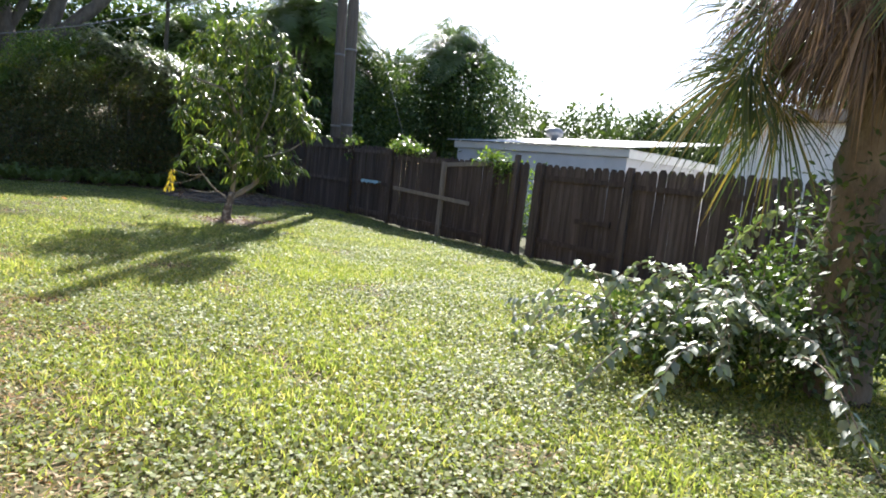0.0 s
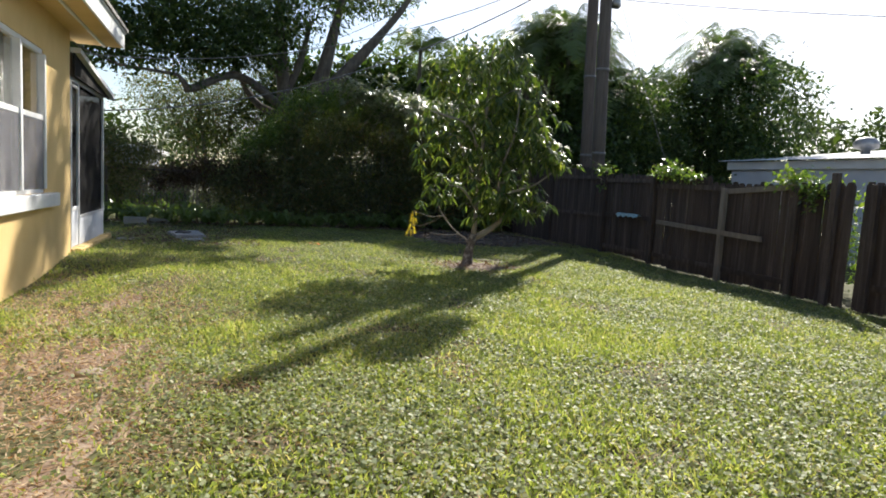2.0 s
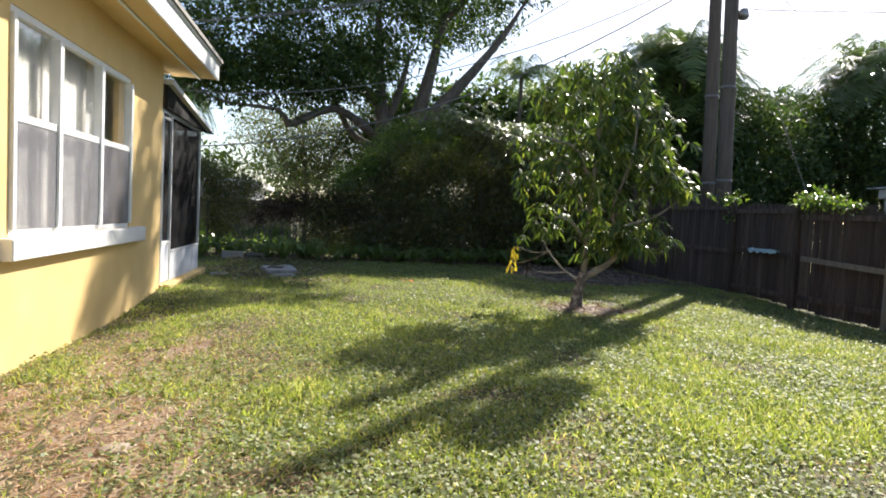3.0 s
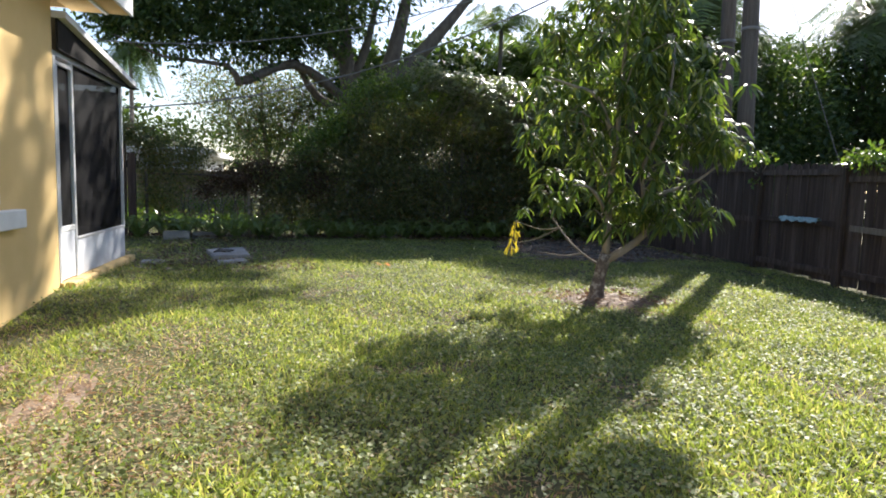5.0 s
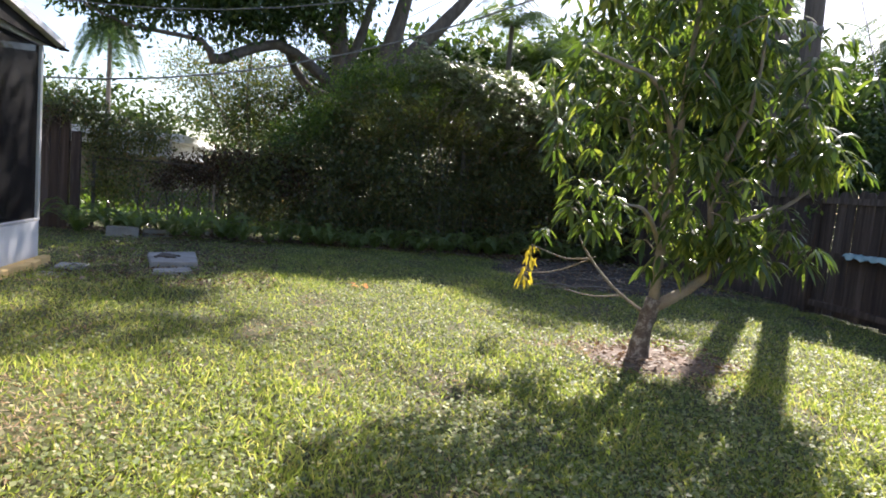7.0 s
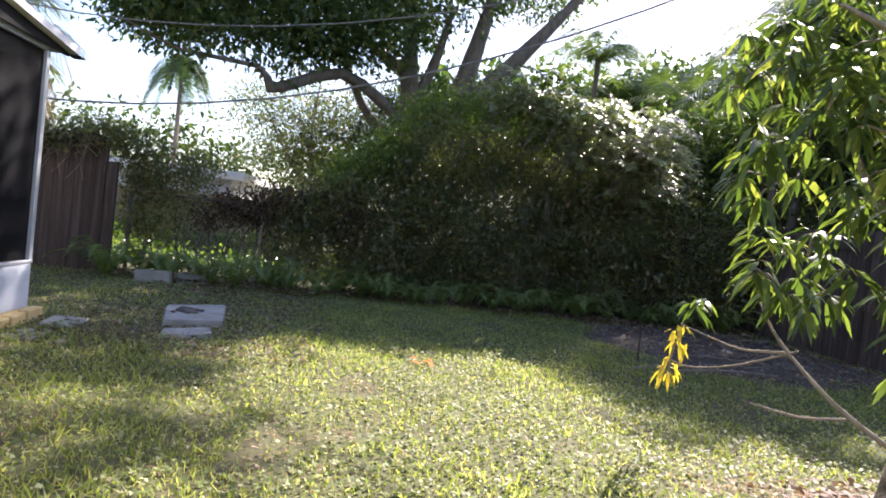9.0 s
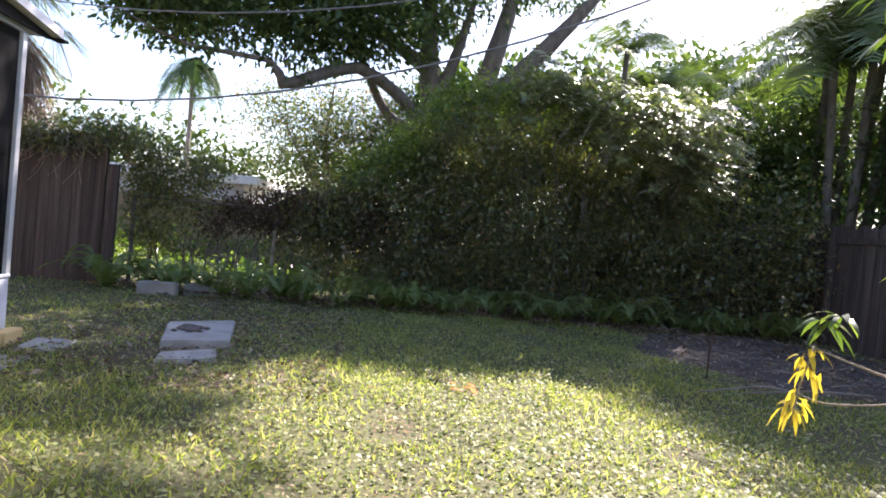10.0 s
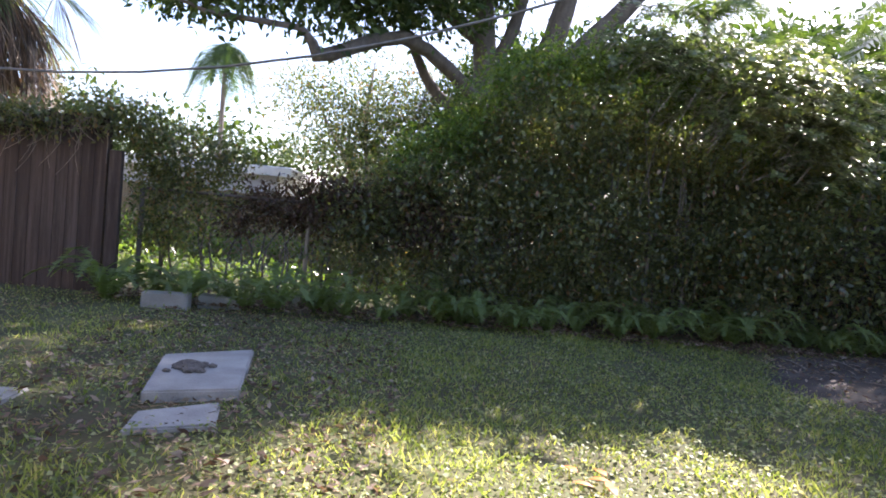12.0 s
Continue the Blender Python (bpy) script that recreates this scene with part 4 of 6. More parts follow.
    for i in range(34):
        upper = i < 16
        c = np.array([3.785, 11.84, 0.83]) if upper else np.array([3.765, 11.87, 0.6])
        c = c + ry.normal(0, 0.022, 3) - np.array([0, 0, 0.008 * (i % 17)])
        a = i * 2.4
        o = np.array([math.cos(a), math.sin(a), 0.0])
        V, F = long_leaves_np((c + o * 0.012)[None], (o * ry.uniform(0.3, 0.8) + np.array([0, 0, ry.uniform(-0.6, 0.15)]))[None], (o * 0.4 + ry.normal(0, 0.4, 3) + np.array([0, 0, 0.7]))[None], np.array([ry.uniform(0.055, 0.085)]), np.array([ry.uniform(0.02, 0.032)]), ry.uniform(0.7, 1.3))
        mesh_np("yellow_leaf", V, F, M_YELLOW, t, "yellowed hanging leaf")
    limb("branch", [(3.8, 11.82, 0.84), (3.77, 11.86, 0.62), (3.755, 11.87, 0.42)], [0.006, 0.004], M_BARKPALE, t, 5, 6)


build_mango()


def tree(name, at, limbs, crowns, label, bark=M_BARK, category="tree", sides=10):
    t = empty(name, at, label=label, category=category)
    for i, (p, r) in enumerate(limbs):
        limb("trunk" if i == 0 else "limb", p, r, bark, t, sides, 16, 0.05, seed=i + int(at[0] * 10) % 50 + 60)
    for i, (blobs, n, size, mat, kw) in enumerate(crowns):
        crown("crown", blobs, n, size, mat, t, 100 + i + int(abs(at[0] * 7 + at[1] * 3)), **kw)
    return t


# big spreading tree beyond the hedge
tree("spreading_tree", (2.6, 22.5, 0), [
    ([(2.75, 22.6, -0.1), (2.65, 22.5, 1.6), (2.55, 22.5, 3.3), (2.35, 22.5, 5.0), (2.2, 22.6, 7.5)], [0.42, 0.30, 0.26, 0.2, 0.1]),
    ([(2.65, 22.5, 2.6), (3.0, 22.5, 3.6), (3.5, 22.5, 4.25), (3.85, 22.5, 5.5), (4.3, 22.6, 7.6)], [0.28, 0.26, 0.24, 0.19, 0.09]),
    ([(2.8, 22.4, 2.8), (3.4, 22.3, 3.7), (4.2, 22.2, 4.6), (4.85, 22.1, 5.35), (6.0, 22.0, 6.8), (6.9, 22.2, 8.3)], [0.25, 0.22, 0.2, 0.17, 0.1, 0.03]),
    ([(2.45, 22.4, 3.4), (1.75, 21.8, 3.85), (0.95, 21.2, 4.15), (0.2, 20.6, 3.75), (-0.28, 20.3, 3.5), (-0.5, 20.2, 3.85), (-1.9, 20.2, 3.95), (-3.0, 20.3, 4.4)], [0.14, 0.13, 0.12, 0.11, 0.11, 0.05, 0.035, 0.015]),
    ([(2.5, 22.5, 3.9), (2.9, 22.4, 4.9), (3.2, 22.3, 6.2)], [0.14, 0.12, 0.06]),
    # next two limbs: out of view, added to carry the shade-casting clusters
    ([(4.2, 22.6, 7.2), (6.4, 23.6, 9.9), (8.6, 24.4, 11.6), (10.4, 24.9, 12.7), (11.6, 26.6, 13.0)], [0.11, 0.09, 0.07, 0.05, 0.02]),
    ([(6.4, 23.6, 9.9), (7.3, 22.9, 11.4), (8.2, 22.2, 12.9)], [0.06, 0.04, 0.015]),
    ([(2.3, 22.5, 4.6), (1.2, 22.3, 5.3), (0.0, 22.0, 5.9), (-1.6, 21.8, 6.3)], [0.15, 0.12, 0.08, 0.03]),
    ([(2.4, 22.6, 3.2), (1.6, 22.8, 3.6), (1.0, 22.9, 4.6), (0.6, 23.0, 5.6)], [0.14, 0.11, 0.08, 0.04]),
], [
    ([((1.2, 22.2, 7.2), (3.4, 2.8, 1.9)), ((-1.6, 21.2, 6.0), (2.2, 1.9, 1.3)), ((4.2, 22.2, 9.2), (2.4, 2.2, 1.2)), ((4.6, 25.6, 8.3), (1.5, 1.1, 0.9)), ((5.4, 22.2, 8.1), (1.3, 0.9, 0.65)), ((6.6, 22.3, 8.7), (1.1, 0.9, 0.7)), ((3.6, 22.6, 7.9), (1.0, 0.8, 0.6)), ((6.2, 26.0, 8.4), (1.4, 1.1, 0.9)), ((2.4, 25.0, 6.6), (1.1, 0.9, 0.7)), ((-0.2, 21.0, 5.1), (1.9, 1.3, 0.75)), ((0.9, 21.4, 4.7), (1.3, 0.9, 0.5)), ((-2.4, 20.6, 4.9), (1.1, 0.9, 0.6)), ((2.0, 22.8, 9.0), (3.0, 2.6, 1.4)), ((-3.6, 21.2, 5.9), (1.4, 1.2, 0.9)), ((-1.9, 20.8, 5.0), (1.7, 1.1, 0.6)), ((0.3, 21.0, 5.2), (1.6, 1.2, 0.7)), ((-3.0, 21.5, 5.2), (1.2, 1.2, 0.7)), ((1.8, 21.8, 5.7), (1.3, 1.1, 0.7)), ((-1.2, 20.5, 4.55), (1.0, 0.7, 0.42)), ((0.4, 20.9, 4.6), (0.9, 0.7, 0.42)), ((1.5, 21.6, 4.7), (0.8, 0.6, 0.4)), ((-2.4, 20.6, 4.4), (0.8, 0.6, 0.35)), ((-0.3, 20.4, 4.0), (0.6, 0.5, 0.3)), ((0.8, 21.0, 4.45), (0.6, 0.45, 0.3)), ((-1.6, 20.2, 4.1), (0.7, 0.45, 0.3))], 50000, 0.165, M_OAK, dict(per=16, spread=0.2, shell=0.3, aspect=0.45)),
    # unseen leaf clusters added at 13 m to dapple house wall and lawn
    ([((10.8, 26.7, 13.0), (0.5, 0.45, 0.3)), ((10.9, 25.8, 13.0), (0.5, 0.45, 0.3)), ((11.4, 25.5, 13.0), (0.5, 0.45, 0.3)), ((10.8, 24.1, 13.0), (0.5, 0.45, 0.3)), ((10.4, 23.5, 13.0), (0.5, 0.45, 0.3)), ((12.0, 24.1, 13.0), (0.5, 0.45, 0.3)), ((11.6, 27.3, 13.0), (0.5, 0.45, 0.3)), ((12.2, 27.9, 13.0), (0.5, 0.45, 0.3)), ((10.7, 27.6, 13.0), (0.5, 0.45, 0.3)), ((11.3, 28.5, 13.0), (0.5, 0.45, 0.3)), ((12.9, 27.8, 13.0), (0.5, 0.45, 0.3)), ((10.4, 28.6, 13.0), (0.5, 0.45, 0.3)), ((8.0, 22.0, 13.0), (0.4, 0.35, 0.3)), ((8.9, 22.9, 13.0), (0.4, 0.35, 0.3)), ((8.5, 21.4, 13.0), (0.35, 0.35, 0.3)), ((9.4, 23.2, 13.0), (0.4, 0.4, 0.3)), ((9.0, 22.3, 13.0), (0.35, 0.35, 0.3)), ((8.5, 22.5, 13.0), (0.35, 0.35, 0.3)), ((9.6, 22.5, 13.0), (0.35, 0.35, 0.3))], 1900, 0.34, M_OAK, dict(per=6, spread=0.2, shell=0.0)),
], "large spreading tree with forked grey limbs and dark leaves")

# lighter airy tree under it
tree("airy_tree", (-0.14, 29.0, 0), [
    ([(-0.14, 29.00, -0.10), (-0.01, 29.00, 1.57), (-0.27, 29.13, 3.75), (-0.14, 29.00, 5.54)], [0.12, 0.09, 0.06, 0.02]),
    ([(-0.01, 29.00, 1.19), (0.75, 28.75, 2.98), (1.39, 28.62, 4.77)], [0.07, 0.05, 0.02]),
    ([(-0.08, 29.00, 1.57), (-1.17, 29.13, 3.36), (-1.93, 29.13, 4.77)], [0.06, 0.04, 0.015]),
], [([((-0.14, 29.00, 4.26), (2.43, 1.66, 1.54)), ((1.78, 28.62, 3.88), (1.92, 1.41, 1.54)), ((-2.19, 29.00, 4.39), (1.28, 1.15, 0.90)), ((0.63, 28.36, 2.47), (2.82, 1.15, 0.77)), ((2.93, 28.49, 4.77), (1.66, 1.28, 1.41)), ((-0.40, 28.75, 3.36), (2.05, 1.15, 1.02))], 20000, 0.105, M_HEDGE, dict(per=12, spread=0.17, shell=0.1)), ([((-0.14, 29.52, 4.13), (2.30, 1.15, 1.41)), ((1.91, 29.13, 4.00), (1.92, 1.15, 1.54)), ((0.37, 29.00, 2.60), (2.82, 1.02, 0.77)), ((3.06, 29.00, 5.03), (1.66, 1.15, 1.41))], 17000, 0.105, M_OAK, dict(per=12, spread=0.17, shell=0.1))], "small airy tree with pale thin stems and light leaves", M_BARKPALE)


def hedge():
    h = empty("overgrown_hedge", (2.5, 18.9, 0), label="overgrown dark hedge of vines and shrubs on the back fence", category="hedge")
    low = [((-1.55, 18.75, 1.72), (0.6, 0.3, 0.4)), ((-2.05, 18.72, 2.0), (0.4, 0.32, 0.3)), ((-1.0, 18.75, 1.78), (0.35, 0.28, 0.3)), ((-1.85, 18.72, 1.1), (0.3, 0.22, 0.6)), ((-1.35, 18.7, 1.15), (0.25, 0.2, 0.3)), ((-1.0, 18.75, 1.3), (0.2, 0.18, 0.25))]
    crown("vine_leaves", low + [((-1.75, 18.7, 1.5), (0.4, 0.2, 0.45)), ((-1.6, 18.7, 0.8), (0.45, 0.18, 0.3))], 10500, 0.06, M_HEDGE, h, 41, per=7, spread=0.1, shell=0.1)
    brown = [((-0.45, 18.7, 1.28), (0.35, 0.25, 0.2)), ((-0.15, 18.7, 1.12), (0.4, 0.25, 0.22)), ((0.5, 18.7, 1.2), (0.6, 0.3, 0.35)), ((1.3, 18.75, 1.3), (0.7, 0.35, 0.5)), ((-0.75, 18.7, 1.0), (0.25, 0.2, 0.2)), ((0.3, 18.7, 1.45), (0.5, 0.3, 0.22))]
    crown("brown_vine_leaves", brown, 11000, 0.066, M_BROWNLEAF, h, 42, per=7, spread=0.1, shell=0.1, label="dry reddish brown vine leaves")
    rm = random.Random(77)

    def hedge_top(x):
        """The hedge climbs from the chain link up to the far corner, then falls away."""
        return min(1.5 + max(0.0, x - 0.7) * 0.88, 3.35) - max(0.0, x - 4.0) * 0.42
    mass = []
    for i in range(84):
        x = rm.uniform(0.5, 6.6)
        r = rm.uniform(0.24, 0.52)
        z = rm.uniform(0.35 + 0.25 * (x < 1.6), max(0.7, hedge_top(x) - r * 0.7))
        mass.append(((x, 18.72 + rm.uniform(-0.3, 0.35), z), (r * 1.15, r * 0.8, r)))
    for i in range(11):
        x = 1.6 + i * 0.48
        z = 0.45
        while z < hedge_top(x) - 0.4:
            mass.append(((x, 19.12 + rm.uniform(-0.1, 0.1), z), (0.42, 0.35, 0.4)))
            z += 0.5
    for i in range(16):
        mass.append(((rm.uniform(2.2, 3.9), 18.42 + rm.uniform(-0.1, 0.1), rm.uniform(0.5, 1.6)), (0.36, 0.22, 0.32)))
    for i in range(44):
        x = rm.uniform(2.0, 5.8)
        mass.append(((x, 19.25 + rm.uniform(-0.15, 0.15), rm.uniform(0.5, min(2.7, hedge_top(x) - 0.4))), (0.42, 0.3, 0.38)))
    crown("hedge_leaves", mass, 145000, 0.068, M_HEDGE, h, 43, per=8, spread=0.13, shell=0.2)
    # paler leaf colour along the top stands for the sun on the hedge
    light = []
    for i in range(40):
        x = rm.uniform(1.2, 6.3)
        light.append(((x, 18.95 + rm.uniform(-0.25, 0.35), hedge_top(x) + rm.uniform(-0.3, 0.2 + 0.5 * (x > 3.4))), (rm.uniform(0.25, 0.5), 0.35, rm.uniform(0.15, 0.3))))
    crown("light_leaves", light, 21000, 0.07, M_LIGHTLEAF, h, 44, per=8, spread=0.13, shell=0.25, label="light green vine leaves, paler to paint the hedge top sunlit")
    # arching sprays with glossy leaves on both sides of each stem
    rs = np.random.default_rng(45)
    P, A, allV, allF, n = [], [], [], [], 0
    for i in range(270):
        x = 3.4 + 3.0 * rs.random() ** 0.8 if i < 200 else rs.uniform(4.7, 6.5)
        b = np.array([x, 18.55 + rs.uniform(-0.35, 0.4), hedge_top(x) + 0.2 - 0.9 * rs.random() ** 1.3])
        if i >= 200:
            b[1:] = rs.uniform(18.1, 18.5), rs.uniform(2.2, 3.2)
        a = rs.normal(-0.35, 0.7)
        L = rs.uniform(0.45, 1.1)
        o = np.array([math.cos(a), math.sin(a), 0.0])
        e = rs.uniform(0.2, 0.85)
        pts = smooth_path([tuple(b), tuple(b + o * L * 0.5 + np.array([0, 0, L * e])), tuple(b + o * L + np.array([0, 0, L * (e - 0.15)]))], 18)
        V, F = tube_np(pts, [0.006, 0.003], 4)
        allV.append(V)
        allF.append(F[0] + n)
        n += len(V)
        tan = unit(np.gradient(pts, axis=0))
        for k in range(3, len(pts)):
            sd = unit(np.cross(tan[k], [0, 0, 1.0]))
            for q in (1, -1, 1, -1):
                P.append(pts[k] + rs.normal(0, 0.02, 3))
                A.append(tan[k] * 0.6 + sd * q * rs.uniform(0.5, 1.0) + np.array([0, 0, rs.uniform(-0.35, 0.2)]))
    P, A = np.array(P), np.array(A)
    L = rs.uniform(0.06, 0.1, len(P))
    V, F = ovate_np(P, A, rs.normal(0, 0.3, (len(P), 3)) + np.array([0.08, -0.42, 0.9]), L, L * 0.62, 0.1)
    tagged(mesh_np("glossy_leaves", V, F, M_GLINT, h, "glossy leaves that glint in the sun"), kind="stuff")
    tagged(mesh_np("spray_wood", np.concatenate(allV), np.concatenate(allF), M_BARKPALE, h), kind="stuff")
    corner = [((6.1, 18.7, 1.2), (0.9, 0.45, 1.2)), ((7.3, 18.6, 1.0), (0.9, 0.4, 1.0)), ((8.2, 18.5, 1.3), (0.5, 0.5, 1.3)), ((6.6, 19.0, 2.2), (1.2, 0.6, 0.7))]
    crown("corner_leaves", corner, 13000, 0.09, M_HEDGE, h, 47, per=8, spread=0.16, shell=0.1)
    rng = np.random.default_rng(46)
    for i in range(60):
        x = rng.uniform(-1.9, 7.5)
        top = 1.3 + max(0, x) * 0.35
        limb("stem", [(x, 18.75, -0.05), (x + rng.normal(0, 0.1), 18.8, top * 0.5), (x + rng.normal(0, 0.25), 18.85, top)], [0.018, 0.013, 0.006], M_BARK, h, 6, 8, seed=i)


hedge()


def hanging_vines():
    v = empty("dead_vines", (-3.0, 18.3, 2.0), label="dead grey vine stems hanging over the fence top", category="vine")
    rng = np.random.default_rng(50)
    for i in range(70):
        x = rng.uniform(-4.8, -2.3)
        d = rng.uniform(0.1, 0.75) ** 1.3
        pts = [(x, 18.42, 2.06), (x + 0.04, 18.27, 2.05), (x + rng.normal(0, 0.08), 18.25, 2.0 - d * 0.5), (x + rng.normal(0, 0.12), 18.24, 2.0 - d)]
        limb("stem", pts, [0.007, 0.004], M_BARKPALE, v, 4, 8, 0, seed=i)
    crown("vine_leaves", [((-3.3, 18.4, 2.06), (1.2, 0.25, 0.14)), ((-2.4, 18.4, 2.16), (0.5, 0.3, 0.25)), ((-3.2, 18.3, 1.95), (1.1, 0.1, 0.16))], 4600, 0.06, M_HEDGE, v, 51, per=8, spread=0.09, shell=0.0)


hanging_vines()


def fern(at, n, size, seed):
    f = empty("fern", at, label="green sword fern at the foot of the hedge", category="fern", group="ferns along the hedge")
    rng = np.random.default_rng(seed)
    for i in range(n):
        a = 2 * np.pi * i / n + rng.uniform(-0.3, 0.3)
        L = size * rng.uniform(0.7, 1.15)
        s = np.linspace(0, 1, 27)
        e = rng.uniform(0.75, 1.25)
        out = L * s * (1.15 - 0.45 * e)
        z = 0.02 + L * (1.3 * e * s - 1.08 * e * s ** 2.0)
        mid = np.stack([at[0] + np.cos(a) * out, at[1] + np.sin(a) * out, z], 1)
        w = L * 0.085 * np.sin(np.pi * np.clip(s * 0.93 + 0.07, 0, 1)) ** 0.6 + 0.004
        V, F = frond_np(mid, (np.cos(a), np.sin(a), 0), w, 0.15, 0.95, seed * 20 + i)
        mesh_np("frond", V, F, M_FERN, f)
    return f


rngp = np.random.default_rng(60)
xs_f = np.linspace(-1.9, 8.0, 34)
for i, x in enumerate(xs_f):
    yb = 18.25 if x < 2.5 else 18.3 + 0.06 * (x - 2.5)
    fern((float(x + rngp.uniform(-0.14, 0.14)), float(yb - 0.3 + rngp.uniform(-0.12, 0.2)), 0.0), int(rngp.integers(11, 16)), float(rngp.uniform(0.6, 1.05)), 200 + i)


def fan_leaf(center, out, size, rng, fold=0.35, blades=54, spread=2.7, ragged=0.05, roll=0.0):
    """A fan palm leaf: blades that radiate from the stem's end, drooping at the tips."""
    out = unit(np.asarray(out, float))
    side = unit(np.cross(out, [0, 0, 1.0]))
    up = np.cross(side, out)
    side, up = side * math.cos(roll) + up * math.sin(roll), up * math.cos(roll) - side * math.sin(roll)
    a = np.linspace(-spread / 2, spread / 2, blades) + rng.normal(0, 0.03, blades)
    d = np.cos(a)[:, None] * out + np.sin(a)[:, None] * side + up * (fold * np.abs(np.sin(a)))[:, None]
    d = d + rng.normal(0, ragged, (blades, 3))
    L = size * (0.75 + 0.3 * np.cos(a)) * rng.uniform(0.85 - ragged, 1.1, blades)
    return long_leaves_np(np.tile(np.asarray(center, float), (blades, 1)), d, np.tile(up, (blades, 1)) + rng.normal(0, 0.25, (blades, 3)), L, L * 0.022, 0.55)


def fan_palm(name, at, height, leaves, skirt, seed, label, reach=0.9, size=0.95, skirt_drop=1.2, extra=(), dead=1.0):
    t = empty(name, at, label=label, category="palm tree")
    rng = np.random.default_rng(seed)
    x, y, z = at
    V, F = tube_np(smooth_path([(x, y, z - 0.1), (x + 0.03, y, z + height * 0.5), (x, y, z + height)], 30), [0.24, 0.2, 0.19], 14, 0.09, rng)
    mesh_np("trunk", V, F, M_BARK, t, "rough fibrous trunk", smooth=True)
    top = np.array([x, y, z + height])
    for i in range(leaves):
        a = i * 2.39996
        e = 0.95 - 1.35 * (i / leaves)
        d = np.array([np.cos(a) * np.cos(e), np.sin(a) * np.cos(e), np.sin(e)])
        c = top + d * reach * rng.uniform(0.75, 1.05) + np.array([0, 0, -0.18 * reach * (1 - e)])
        limb("leaf_stalk", [tuple(top + d * 0.1), tuple(top * 0.45 + c * 0.55 + np.array([0, 0, 0.06])), tuple(c)], [0.018, 0.012, 0.009], M_PALM, t, 5, 6, 0, seed=i)
        V, F = fan_leaf(c, d + np.array([0, 0, -0.45]), size * rng.uniform(0.85, 1.1), rng)
        mesh_np("fan_leaf", V, F, M_PALM, t, "green fan leaf with yellowing tips")
    for i in range(skirt):
        a = rng.uniform(0, 2 * np.pi)
        r = rng.uniform(0.25, 1.0)
        c = top + np.array([np.cos(a) * r, np.sin(a) * r, -rng.uniform(0.0, skirt_drop * 0.55)])
        V, F = fan_leaf(c, np.array([np.cos(a) * 0.35, np.sin(a) * 0.35, -1.0]), size * dead * rng.uniform(0.75, 1.05), rng, 0.25, 40, 1.7, 0.24)
        mesh_np("dead_leaf", V, F, M_DEADPALM, t, "dead brown hanging fan leaf")
    for c, d, s, turn in extra:
        limb("leaf_stalk", [tuple(top), tuple((top + np.array(c)) / 2 + np.array([0, 0, 0.1])), c], [0.018, 0.012, 0.009], M_PALM, t, 5, 6, 0)
        V, F = fan_leaf(c, d, s, rng, 0.2, 60, 3.6, 0.1, turn)
        mesh_np("fan_leaf", V, F, M_SHADEPALM, t, "browning fan leaf, its olive green darkened for shade")
    return t


fan_palm("fan_palm", (5.0, 1.45, 0), 3.05, 14, 90, 70, "fan palm with a thick skirt of dead brown leaves", size=0.8, skirt_drop=1.0, dead=0.74, reach=0.8,
         extra=[((4.12, 2.0, 2.12), (-0.75, 0.65, -0.3), 0.62, 1.0), ((4.5, 1.9, 1.98), (-0.3, 0.3, -0.9), 0.6, 1.2), ((4.2, 1.95, 2.5), (-0.7, 0.6, 0.25), 0.6, 0.9), ((4.3, 2.05, 2.2), (-0.6, 0.6, -0.75), 0.62, 0.7), ((4.35, 1.95, 2.05), (-0.5, 0.5, -0.5), 0.5, 1.3), ((4.25, 2.0, 2.3), (-0.75, 0.6, -0.05), 0.6, 0.6)])
fan_palm("fan_palm", (-5.3, 20.6, 0), 4.3, 12, 46, 71, "fan palm with dead skirt beyond the back fence", size=0.95, skirt_drop=2.8)


